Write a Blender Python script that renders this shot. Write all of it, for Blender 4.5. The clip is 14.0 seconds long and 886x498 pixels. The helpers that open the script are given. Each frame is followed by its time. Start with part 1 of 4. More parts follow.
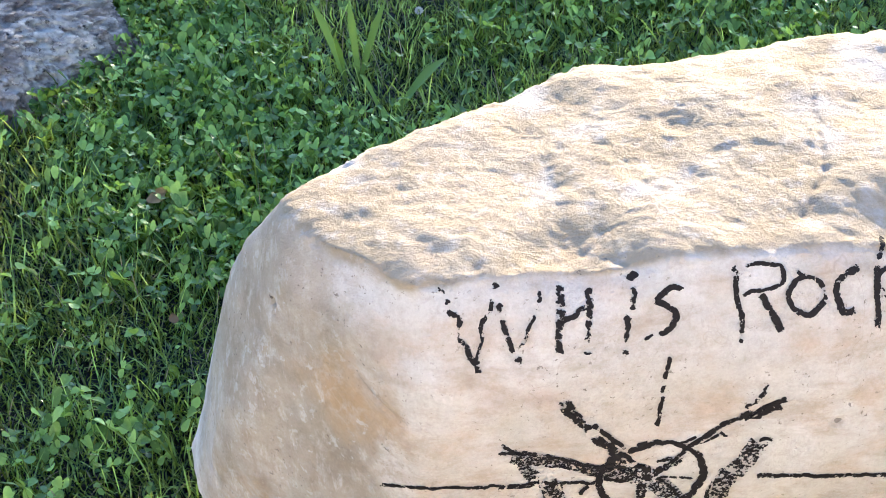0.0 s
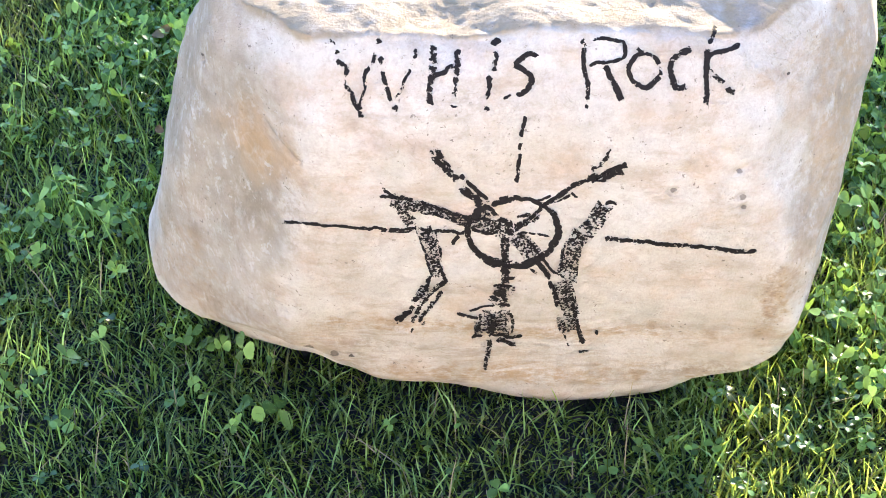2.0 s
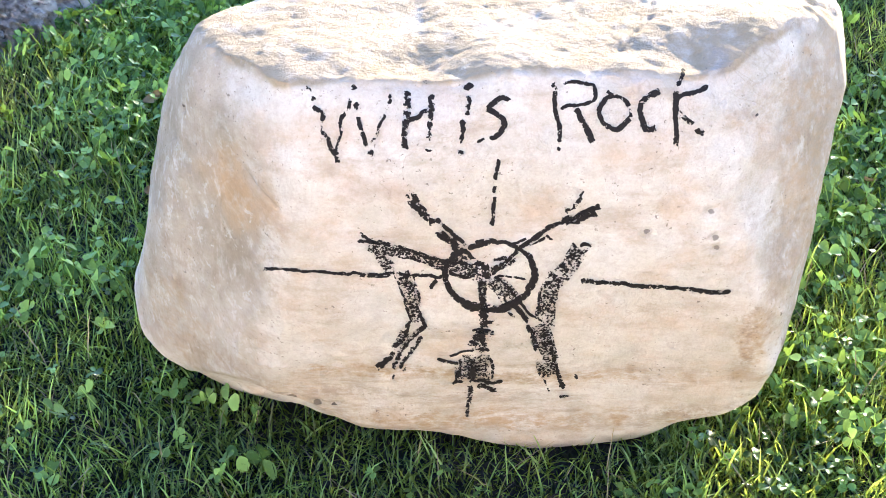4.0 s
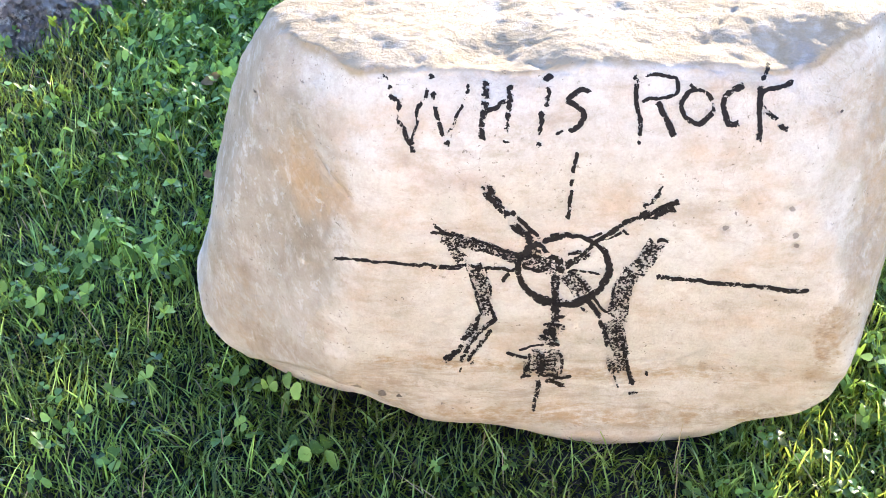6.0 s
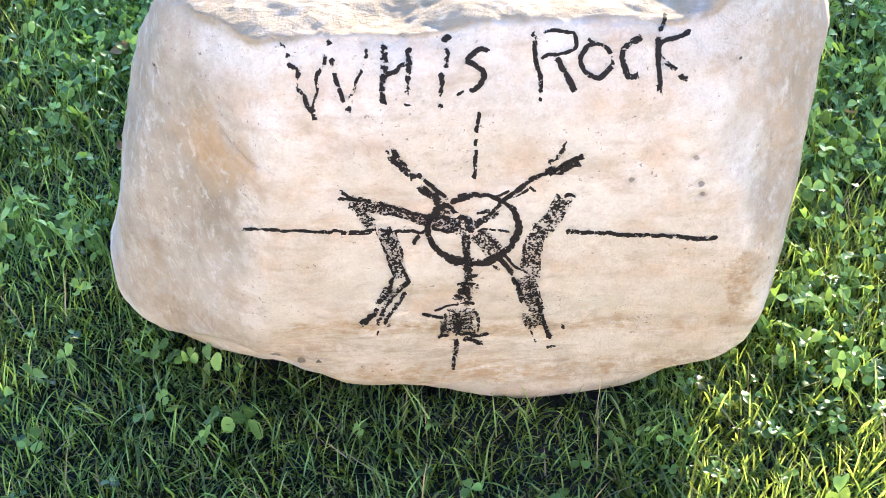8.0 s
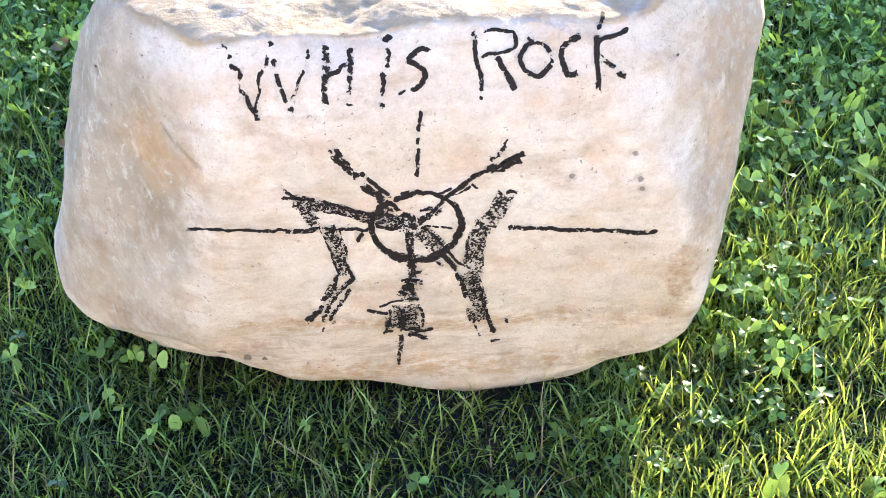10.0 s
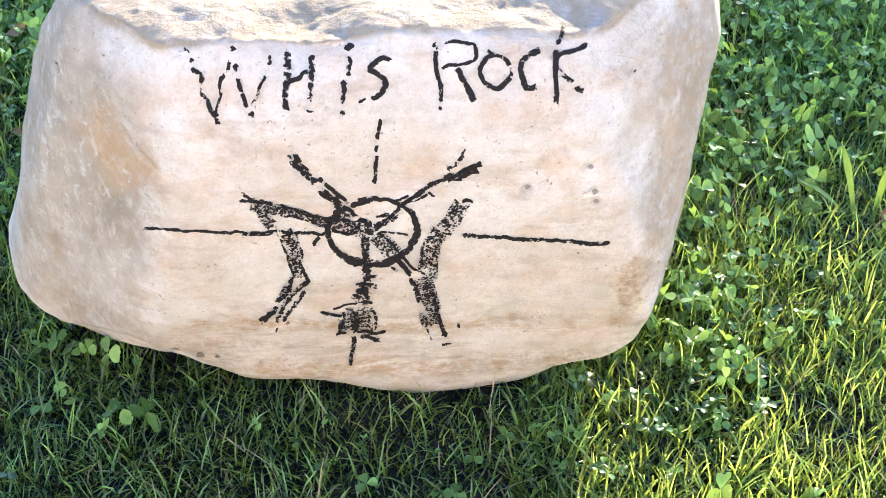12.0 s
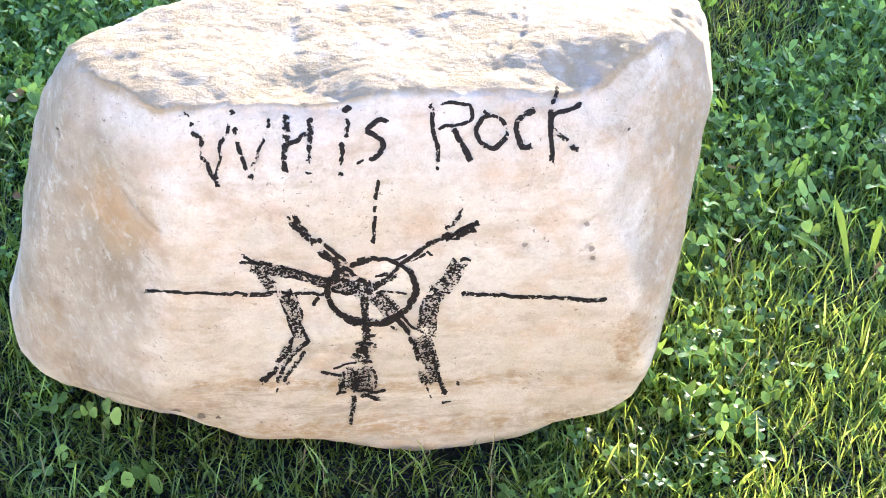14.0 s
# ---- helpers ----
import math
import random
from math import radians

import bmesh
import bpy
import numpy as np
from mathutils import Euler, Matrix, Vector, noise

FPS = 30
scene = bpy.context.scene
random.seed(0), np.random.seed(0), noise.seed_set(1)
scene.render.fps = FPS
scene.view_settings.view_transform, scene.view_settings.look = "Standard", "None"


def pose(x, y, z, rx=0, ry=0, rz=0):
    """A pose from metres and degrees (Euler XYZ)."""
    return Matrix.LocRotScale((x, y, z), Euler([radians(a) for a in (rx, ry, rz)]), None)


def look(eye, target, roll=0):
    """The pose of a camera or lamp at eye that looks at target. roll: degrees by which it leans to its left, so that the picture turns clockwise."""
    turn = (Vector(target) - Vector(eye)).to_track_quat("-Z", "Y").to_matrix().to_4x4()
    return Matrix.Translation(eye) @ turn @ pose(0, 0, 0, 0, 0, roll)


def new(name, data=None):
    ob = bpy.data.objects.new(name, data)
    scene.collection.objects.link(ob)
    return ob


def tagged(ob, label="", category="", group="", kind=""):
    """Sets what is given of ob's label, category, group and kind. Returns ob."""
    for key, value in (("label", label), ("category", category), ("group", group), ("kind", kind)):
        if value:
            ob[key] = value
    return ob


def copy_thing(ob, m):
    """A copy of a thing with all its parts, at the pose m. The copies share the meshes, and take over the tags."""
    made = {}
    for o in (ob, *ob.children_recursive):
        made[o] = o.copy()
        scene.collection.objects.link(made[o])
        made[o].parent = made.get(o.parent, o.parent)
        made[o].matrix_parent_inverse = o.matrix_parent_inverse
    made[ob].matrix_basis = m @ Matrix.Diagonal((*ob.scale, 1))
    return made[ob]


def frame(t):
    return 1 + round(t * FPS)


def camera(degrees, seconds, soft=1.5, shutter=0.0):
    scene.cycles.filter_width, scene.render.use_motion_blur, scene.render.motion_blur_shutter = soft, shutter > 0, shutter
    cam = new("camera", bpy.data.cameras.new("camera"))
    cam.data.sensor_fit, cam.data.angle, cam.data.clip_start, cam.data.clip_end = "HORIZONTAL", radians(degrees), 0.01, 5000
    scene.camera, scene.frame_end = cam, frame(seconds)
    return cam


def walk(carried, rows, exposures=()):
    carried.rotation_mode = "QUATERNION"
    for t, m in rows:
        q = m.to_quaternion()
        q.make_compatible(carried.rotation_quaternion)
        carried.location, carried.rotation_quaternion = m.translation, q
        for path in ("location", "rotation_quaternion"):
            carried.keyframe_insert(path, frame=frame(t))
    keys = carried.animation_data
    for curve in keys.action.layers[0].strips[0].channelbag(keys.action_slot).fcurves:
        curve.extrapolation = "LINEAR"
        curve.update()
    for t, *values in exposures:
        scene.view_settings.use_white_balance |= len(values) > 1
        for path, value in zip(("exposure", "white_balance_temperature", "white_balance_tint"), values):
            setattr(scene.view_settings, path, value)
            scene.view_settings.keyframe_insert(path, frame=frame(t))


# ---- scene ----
cam = camera(31.1, 14.0, soft=0.5)
PATH = [
    (0, (-0.138, -1.007, 1.242), (-0.209, 0.639, 0.109), -4.7),
    (0.2, (-0.117, -1.012, 1.22), (-0.224, 0.606, 0.05), -3.7),
    (0.3, (-0.096, -1.012, 1.21), (-0.202, 0.591, 0.019), -2.9),
    (0.5, (-0.025, -0.998, 1.176), (-0.133, 0.584, -0.043), -1.8),
    (0.8, (0.046, -0.997, 1.173), (-0.076, 0.577, -0.055), -1.0),
    (1, (0.062, -1.023, 1.187), (-0.066, 0.555, -0.036), -0.9),
    (1.5, (0.042, -1.186, 1.203), (-0.13, 0.409, 0.009), -1.7),
    (2, (0.048, -1.292, 1.196), (-0.128, 0.333, 0.044), -2.3),
    (2.5, (0.052, -1.329, 1.176), (-0.123, 0.322, 0.061), -2.9),
    (2.7, (0.06, -1.331, 1.175), (-0.115, 0.328, 0.073), -3.0),
    (4.8, (0.079, -1.328, 1.172), (-0.126, 0.355, 0.11), -3.0),
    (5, (0.059, -1.329, 1.168), (-0.155, 0.35, 0.102), -2.9),
    (5.5, (0.052, -1.315, 1.163), (-0.168, 0.357, 0.088), -2.6),
    (6, (0.036, -1.306, 1.171), (-0.189, 0.361, 0.089), -2.7),
    (6.5, (0.034, -1.304, 1.176), (-0.189, 0.354, 0.08), -3.3),
    (7, (0.052, -1.305, 1.169), (-0.151, 0.342, 0.053), -3.8),
    (7.5, (0.065, -1.298, 1.176), (-0.114, 0.342, 0.045), -4.2),
    (8, (0.066, -1.292, 1.182), (-0.085, 0.343, 0.04), -4.3),
    (8.5, (0.07, -1.301, 1.199), (-0.055, 0.331, 0.049), -4.1),
    (8.7, (0.076, -1.302, 1.196), (-0.044, 0.327, 0.042), -4.0),
    (10.8, (0.065, -1.295, 1.216), (0.022, 0.327, 0.046), -2.7),
    (11, (0.069, -1.3, 1.226), (0.027, 0.316, 0.048), -1.9),
    (11.5, (0.067, -1.297, 1.226), (0.039, 0.319, 0.047), -1.3),
    (12, (0.062, -1.297, 1.232), (0.045, 0.315, 0.049), -0.8),
    (12.5, (0.056, -1.296, 1.232), (0.042, 0.316, 0.048), -0.5),
    (13, (0.059, -1.295, 1.225), (0.047, 0.325, 0.053), -0.6),
    (13.5, (0.057, -1.305, 1.242), (0.047, 0.336, 0.099), -1.0),
    (14, (0.059, -1.308, 1.241), (0.049, 0.346, 0.117), -1.4),
]
walk(cam, [(t, look(eye, aim, roll)) for t, eye, aim, roll in PATH],
     [(0.0, 2.20, 5800, 13), (1.5, 2.48, 5650, 14), (14.0, 2.50, 5650, 14)])

# ---- sky and sun ----
SUN_TURN, SUN_UP = 20.0, 18.0
world = bpy.data.worlds.new("sky")
scene.world = world
world.use_nodes = True
sky = world.node_tree.nodes.new("ShaderNodeTexSky")
sky.sky_type = "NISHITA"
sky.sun_disc = False
sky.ozone_density = 2.5
sky.dust_density = 0.4
sky.sun_elevation = radians(SUN_UP)
sky.sun_rotation = radians(SUN_TURN)
world.node_tree.links.new(sky.outputs[0], world.node_tree.nodes["Background"].inputs[0])
world.node_tree.nodes["Background"].inputs[1].default_value = 0.15
sun = new("sun", bpy.data.lights.new("sun", "SUN"))
sun.data.energy = 4.8
sun.data.angle = radians(0.6)
sun.data.color = (1.0, 0.80, 0.50)
SUN_WAY = Vector((math.sin(radians(SUN_TURN)) * math.cos(radians(SUN_UP)),
                  math.cos(radians(SUN_TURN)) * math.cos(radians(SUN_UP)), math.sin(radians(SUN_UP))))
sun.matrix_world = look(SUN_WAY * 20, (0, 0, 0))


# ---- materials ----
class Nodes:
    """Short calls for building a node material."""

    def __init__(self, name):
        self.mat = bpy.data.materials.new(name)
        self.mat.use_nodes = True
        self.tree = self.mat.node_tree
        self.out = self.tree.nodes["Material Output"]
        self.bsdf = self.tree.nodes["Principled BSDF"]

    def add(self, kind, **inputs):
        node = self.tree.nodes.new("ShaderNode" + kind)
        for key, value in inputs.items():
            self.put(node, key.replace("_", " "), value)
        return node

    def put(self, node, key, value):
        socket = node.inputs[int(key)] if key.isdigit() else node.inputs[key]
        if isinstance(value, bpy.types.NodeSocket):
            self.tree.links.new(value, socket)
        else:
            socket.default_value = value

    def coords(self):
        return self.add("TexCoord").outputs["Object"]

    def noise(self, scale, detail=4.0, rough=0.55, vector=None, stretch=None, distortion=0.0):
        vector = vector or self.coords()
        if stretch:
            m = self.add("Mapping", Vector=vector)
            m.inputs["Scale"].default_value = stretch
            vector = m.outputs[0]
        n = self.add("TexNoise", Vector=vector, Scale=scale, Detail=detail, Roughness=rough, Distortion=distortion)
        return n.outputs["Fac"]

    def math(self, op, a, b=0.0, c=0.0):
        n = self.tree.nodes.new("ShaderNodeMath")
        n.operation = op
        for i, value in enumerate((a, b, c)):
            self.put(n, str(i), value)
        return n.outputs[0]

    def span(self, value, low, high, to_low=0.0, to_high=1.0):
        n = self.add("MapRange")
        for key, v in (("Value", value), ("From Min", low), ("From Max", high), ("To Min", to_low), ("To Max", to_high)):
            self.put(n, key, v)
        return n.outputs[0]

    def mix(self, fac, a, b, how="MIX"):
        n = self.tree.nodes.new("ShaderNodeMix")
        n.data_type = "RGBA"
        n.blend_type = how
        for i, value in ((0, fac), (6, a), (7, b)):
            if isinstance(value, tuple) and len(value) == 3:
                value = (*value, 1.0)
            self.put(n, str(i), value)
        return n.outputs[2]

    def spot(self, centre, size, ragged=0.35, scale=28.0, full=0.45):
        """1 inside a ragged blotch round a place, 0 outside."""
        m = self.add("Mapping", Vector=self.coords())
        m.inputs["Location"].default_value = [-c / s for c, s in zip(centre, size)]
        m.inputs["Scale"].default_value = [1 / s for s in size]
        d = self.add("VectorMath", **{"0": m.outputs[0]})
        d.operation = "LENGTH"
        wobble = self.math("MULTIPLY", self.math("SUBTRACT", self.noise(scale, 5.0, 0.6), 0.5), ragged * 4)
        return self.span(self.math("ADD", d.outputs["Value"], wobble), max(1.15, full + 0.2) if full < 0.6 else 1.0, full)

    def bump(self, height, strength, distance, normal=None):
        n = self.add("Bump", Height=height, Strength=strength, Distance=distance)
        if normal:
            self.put(n, "Normal", normal)
        return n.outputs[0]


def limestone():
    k = Nodes("limestone")
    body = k.mix(k.span(k.noise(7, 5, 0.6), 0.36, 0.66), (0.73, 0.645, 0.545), (0.84, 0.78, 0.705))
    body = k.mix(k.span(k.noise(16, 5, 0.6, stretch=(1, 1, 1.4)), 0.49, 0.66, 0, 0.85), body, (0.70, 0.55, 0.42))
    body = k.mix(k.span(k.noise(22, 6, 0.65, stretch=(0.6, 0.6, 1.5)), 0.52, 0.66, 0, 0.55), body, (0.52, 0.40, 0.29))
    # weathered flanks: evenly tan, coloured darker for the weaker light there, with one ochre stain
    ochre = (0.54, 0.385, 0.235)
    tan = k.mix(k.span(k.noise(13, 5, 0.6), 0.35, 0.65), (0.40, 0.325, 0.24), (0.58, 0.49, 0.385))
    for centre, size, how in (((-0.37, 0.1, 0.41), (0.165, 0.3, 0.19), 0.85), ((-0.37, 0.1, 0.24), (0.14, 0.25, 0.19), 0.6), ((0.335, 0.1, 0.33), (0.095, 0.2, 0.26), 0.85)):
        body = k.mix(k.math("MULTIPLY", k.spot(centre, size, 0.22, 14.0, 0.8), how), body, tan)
    body = k.mix(k.math("MULTIPLY", k.spot((-0.268, 0.03, 0.388), (0.058, 0.10, 0.045), 0.5, 30.0, 0.35), 0.85), body, (0.60, 0.405, 0.225))
    for centre, size, how in (((0.245, 0.03, 0.21), (0.018, 0.06, 0.075), 0.8), ((0.30, 0.09, 0.36), (0.045, 0.1, 0.18), 0.6),
                              ((-0.02, 0.05, 0.072), (0.28, 0.08, 0.020), 0.85), ((0.05, 0.03, 0.15), (0.15, 0.05, 0.014), 0.8),
                              ((-0.15, 0.03, 0.165), (0.10, 0.05, 0.014), 0.85), ((0.26, 0.05, 0.47), (0.06, 0.06, 0.03), 0.4),
                              ((-0.05, 0.2, 0.55), (0.35, 0.16, 0.05), 0.3), ((-0.40, 0.10, 0.17), (0.06, 0.08, 0.07), 0.5)):
        body = k.mix(k.math("MULTIPLY", k.math("MULTIPLY", k.spot(centre, size, 0.8, 40.0), k.span(k.noise(110, 5, 0.7, stretch=(0.7, 0.7, 1.3)), 0.36, 0.6)), how * 1.25), body, ochre)
    body = k.mix(k.math("MULTIPLY", k.spot((-0.12, 0.0, 0.42), (0.06, 0.05, 0.02), 0.5), 0.4), body, (0.58, 0.42, 0.36))
    # the broken top weathers to a yellow-buff crust
    crust = k.add("Attribute")
    crust.attribute_name = "grain"
    body = k.mix(k.math("MULTIPLY", k.math("POWER", crust.outputs["Fac"], 1.8), k.span(k.noise(20, 4, 0.6), 0.3, 0.6, 0.78, 0.97)), body, (0.47, 0.36, 0.222))
    # brown weathering on the edges
    for centre, size, how in (((0.238, 0.024, 0.215), (0.014, 0.06, 0.045), 0.7), ((0.18, 0.05, 0.085), (0.09, 0.05, 0.014), 0.55), ((-0.19, 0.04, 0.128), (0.05, 0.04, 0.012), 0.45),
                              ((-0.33, 0.09, 0.14), (0.06, 0.06, 0.02), 0.5), ((-0.238, 0.005, 0.33), (0.016, 0.04, 0.05), 0.35), ((0.26, 0.04, 0.30), (0.012, 0.05, 0.06), 0.4)):
        body = k.mix(k.math("MULTIPLY", k.math("MULTIPLY", k.spot(centre, size, 0.9, 60.0), k.span(k.noise(150, 5, 0.7), 0.40, 0.58)), how), body, (0.36, 0.24, 0.15))
    # grey crust patches on the upper ledge
    for centre, size, how in ((tuple(skin_point((0.195, 0.022, 0.522))), (0.017, 0.03, 0.016), 0.75), ((-0.055, 0.19, 0.54), (0.03, 0.02, 0.03), 0.5),
                              ((0.14, 0.2, 0.54), (0.04, 0.03, 0.03), 0.5), ((0.29, 0.1, 0.53), (0.03, 0.03, 0.03), 0.5),
                              ((-0.10, 0.23, 0.54), (0.03, 0.015, 0.03), 0.5)):
        body = k.mix(k.math("MULTIPLY", k.spot(centre, size, 0.45, 60), how), body, (0.36, 0.35, 0.35))
    # the flank weathers in upright streaks, the foot of the front in level ones
    for centre, size, stretch in (((-0.36, 0.1, 0.28), (0.14, 0.3, 0.24), (1.0, 1.0, 0.5)), ((0.31, 0.1, 0.28), (0.07, 0.2, 0.24), (1.0, 1.0, 0.55)), ((-0.02, 0.03, 0.10), (0.34, 0.1, 0.085), (0.3, 1.0, 1.3))):
        here = k.spot(centre, size, 0.2, 12.0, 0.7)
        pale = k.math("MULTIPLY", here, k.span(k.noise(55, 8, 0.72, stretch=stretch, distortion=0.2), 0.55, 0.66, 0, 0.55))
        deep = k.math("MULTIPLY", here, k.span(k.noise(34, 8, 0.74, stretch=stretch, distortion=0.3), 0.53, 0.64, 0, 0.6))
        body = k.mix(deep, body, (0.42, 0.32, 0.225))
        body = k.mix(pale, body, (0.86, 0.82, 0.76))
    # fine mottling and hairline cracks
    body = k.mix(k.span(k.noise(75, 6, 0.7), 0.5, 0.72, 0, 0.45), body, (0.50, 0.39, 0.30))
    body = k.mix(k.span(k.noise(58, 5, 0.65), 0.52, 0.7, 0, 0.4), body, (0.80, 0.74, 0.68))
    line = k.math("ABSOLUTE", k.math("SUBTRACT", k.noise(9, 4, 0.6, distortion=0.6), 0.5))
    line = k.math("MULTIPLY", k.span(line, 0.006, 0.001), k.span(k.noise(5, 2), 0.5, 0.62))
    body = k.mix(k.math("MULTIPLY", line, 0.22), body, (0.34, 0.25, 0.18))
    # pale scuffs
    scuff = k.math("MULTIPLY", k.span(k.noise(64, 6, 0.65, distortion=0.3), 0.60, 0.63),
                   k.math("ADD", k.spot((-0.32, 0.08, 0.32), (0.12, 0.2, 0.24)), k.span(k.noise(6, 2), 0.62, 0.75)))
    body = k.mix(k.math("MULTIPLY", scuff, 0.5), body, (0.82, 0.79, 0.75))
    thread = k.math("ABSOLUTE", k.math("SUBTRACT", k.noise(26, 3, 0.5, stretch=(1.3, 1.3, 0.8), distortion=1.0), 0.5))
    thread = k.math("MULTIPLY", k.span(thread, 0.010, 0.003), k.math("MULTIPLY", k.spot((-0.31, 0.07, 0.33), (0.10, 0.2, 0.22)), k.span(k.noise(17, 2), 0.5, 0.58)))
    body = k.mix(k.math("MULTIPLY", thread, 0.12), body, (0.84, 0.80, 0.75))
    # dark flecks, and a darker colour inside the hollows and cracks
    fleck = k.math("MULTIPLY", k.span(k.noise(190, 3, 0.6), 0.645, 0.69), k.span(k.noise(14, 2), 0.42, 0.6))
    body = k.mix(k.math("MULTIPLY", fleck, 0.7), body, (0.17, 0.13, 0.10))
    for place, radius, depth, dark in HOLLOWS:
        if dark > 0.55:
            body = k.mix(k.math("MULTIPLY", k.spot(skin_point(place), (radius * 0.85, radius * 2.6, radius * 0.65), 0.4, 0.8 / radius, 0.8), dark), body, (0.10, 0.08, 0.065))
    # grit: every surface is mottled down to the grain
    grit = k.math("MULTIPLY", k.span(k.noise(330, 5, 0.7), 0.28, 0.72, 0.90, 1.07), k.span(k.noise(24, 6, 0.65), 0.32, 0.68, 0.88, 1.08))
    shade = k.add("CombineColor", Red=k.math("MULTIPLY", grit, 0.71), Green=k.math("MULTIPLY", grit, 0.70), Blue=k.math("MULTIPLY", k.math("POWER", grit, 1.25), 0.72))
    body = k.mix(1.0, body, shade.outputs[0], "MULTIPLY")
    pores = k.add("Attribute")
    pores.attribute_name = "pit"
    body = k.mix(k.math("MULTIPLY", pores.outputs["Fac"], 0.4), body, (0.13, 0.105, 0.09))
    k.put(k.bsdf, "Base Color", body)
    k.put(k.bsdf, "Roughness", k.span(k.noise(30, 3), 0.3, 0.7, 0.72, 0.92))
    k.put(k.bsdf, "Specular IOR Level", 0.3)
    rough = k.add("Attribute")
    rough.attribute_name = "grain"
    # shallow chips with sharp lips, then the grain
    chips = k.add("TexVoronoi", Vector=k.coords(), Scale=85.0, Randomness=1.0)
    chips = k.math("MULTIPLY", k.span(chips.outputs["Distance"], 0.16, 0.30), k.span(k.noise(23, 4, 0.6), 0.50, 0.56))
    fine = k.bump(k.noise(420, 6, 0.7), 0.8, 0.0022, k.bump(chips, 0.25, 0.0016))
    mid = k.bump(k.noise(95, 6, 0.62, stretch=(0.85, 0.9, 1.1)), 0.5, 0.004, fine)
    coarse = k.add("Bump", Height=k.noise(85, 6, 0.6, stretch=(0.7, 1.2, 1.2), distortion=0.3), Strength=k.math("MULTIPLY", rough.outputs["Fac"], 0.35), Distance=0.004)
    k.put(coarse, "Normal", mid)
    k.put(k.bsdf, "Normal", coarse.outputs[0])
    return k.mat


def grey_stone():
    k = Nodes("grey_stone")
    body = k.mix(k.span(k.noise(9, 6, 0.65), 0.35, 0.65), (0.14, 0.115, 0.11), (0.44, 0.385, 0.36))
    body = k.mix(k.span(k.noise(30, 6, 0.7, stretch=(1, 1, 2)), 0.52, 0.7), body, (0.80, 0.74, 0.67))
    # pale crest: sunlight put into the colour at the front right
    body = k.mix(k.math("MULTIPLY", k.spot((0.34, -0.20, 0.06), (0.16, 0.13, 0.08), 0.5, 20.0), k.span(k.noise(45, 5, 0.7), 0.38, 0.55)), body, (0.82, 0.77, 0.70))
    body = k.mix(k.span(k.noise(70, 4, 0.6), 0.6, 0.7), body, (0.07, 0.06, 0.06))
    k.put(k.bsdf, "Base Color", body)
    k.put(k.bsdf, "Roughness", 0.9)
    k.put(k.bsdf, "Normal", k.bump(k.noise(130, 8, 0.8, stretch=(0.7, 1, 1)), 1.0, 0.012))
    return k.mat


def leaf_material(name, dark, light, tip, glow, rough=0.5, source="island", through_share=0.45, gloss=0.3, spread=1.6):
    """Leaves and blades: some light passes through them."""
    k = Nodes(name)
    if source == "island":
        r = k.add("NewGeometry").outputs["Random Per Island"]
    else:
        r = k.add("ObjectInfo").outputs["Random"]
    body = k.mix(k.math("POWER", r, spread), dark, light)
    along = k.add("Attribute")
    along.attribute_name = "along"
    body = k.mix(k.math("MULTIPLY", along.outputs["Fac"], 0.35), body, tip)
    body = k.mix(k.span(k.noise(5, 3, vector=k.add("NewGeometry").outputs["Position"]), 0.35, 0.7, 0.0, 0.3), body, tip)
    body = k.mix(k.span(k.noise(240, 3, vector=k.add("NewGeometry").outputs["Position"]), 0.55, 0.75, 0, 0.35), body, light)
    k.put(k.bsdf, "Base Color", body)
    k.put(k.bsdf, "Roughness", rough)
    k.put(k.bsdf, "Specular IOR Level", gloss)
    lit = k.mix(k.math("POWER", r, spread * 0.4), tuple(0.22 * c for c in glow), glow)
    back = k.add("BsdfTranslucent", Color=k.mix(0.7, body, lit))
    both = k.add("MixShader", **{"0": through_share, "1": k.bsdf.outputs[0], "2": back.outputs[0]})
    k.put(k.out, "Surface", both.outputs[0])
    return k.mat


def soil_material():
    k = Nodes("soil")
    where = k.add("NewGeometry").outputs["Position"]
    near = k.mix(k.span(k.noise(40, 5, vector=where), 0.4, 0.65), (0.010, 0.008, 0.005), (0.035, 0.028, 0.018))
    turf = k.mix(k.span(k.noise(60, 6, 0.7, vector=where), 0.35, 0.65), (0.022, 0.045, 0.012), (0.085, 0.14, 0.035))
    d = k.add("VectorMath", **{"0": where})
    d.operation = "LENGTH"
    k.put(k.bsdf, "Base Color", k.mix(k.span(d.outputs["Value"], 1.8, 2.5), near, turf))
    k.put(k.bsdf, "Roughness", 0.95)
    k.put(k.bsdf, "Normal", k.bump(k.noise(110, 5, vector=where), 0.8, 0.02))
    return k.mat


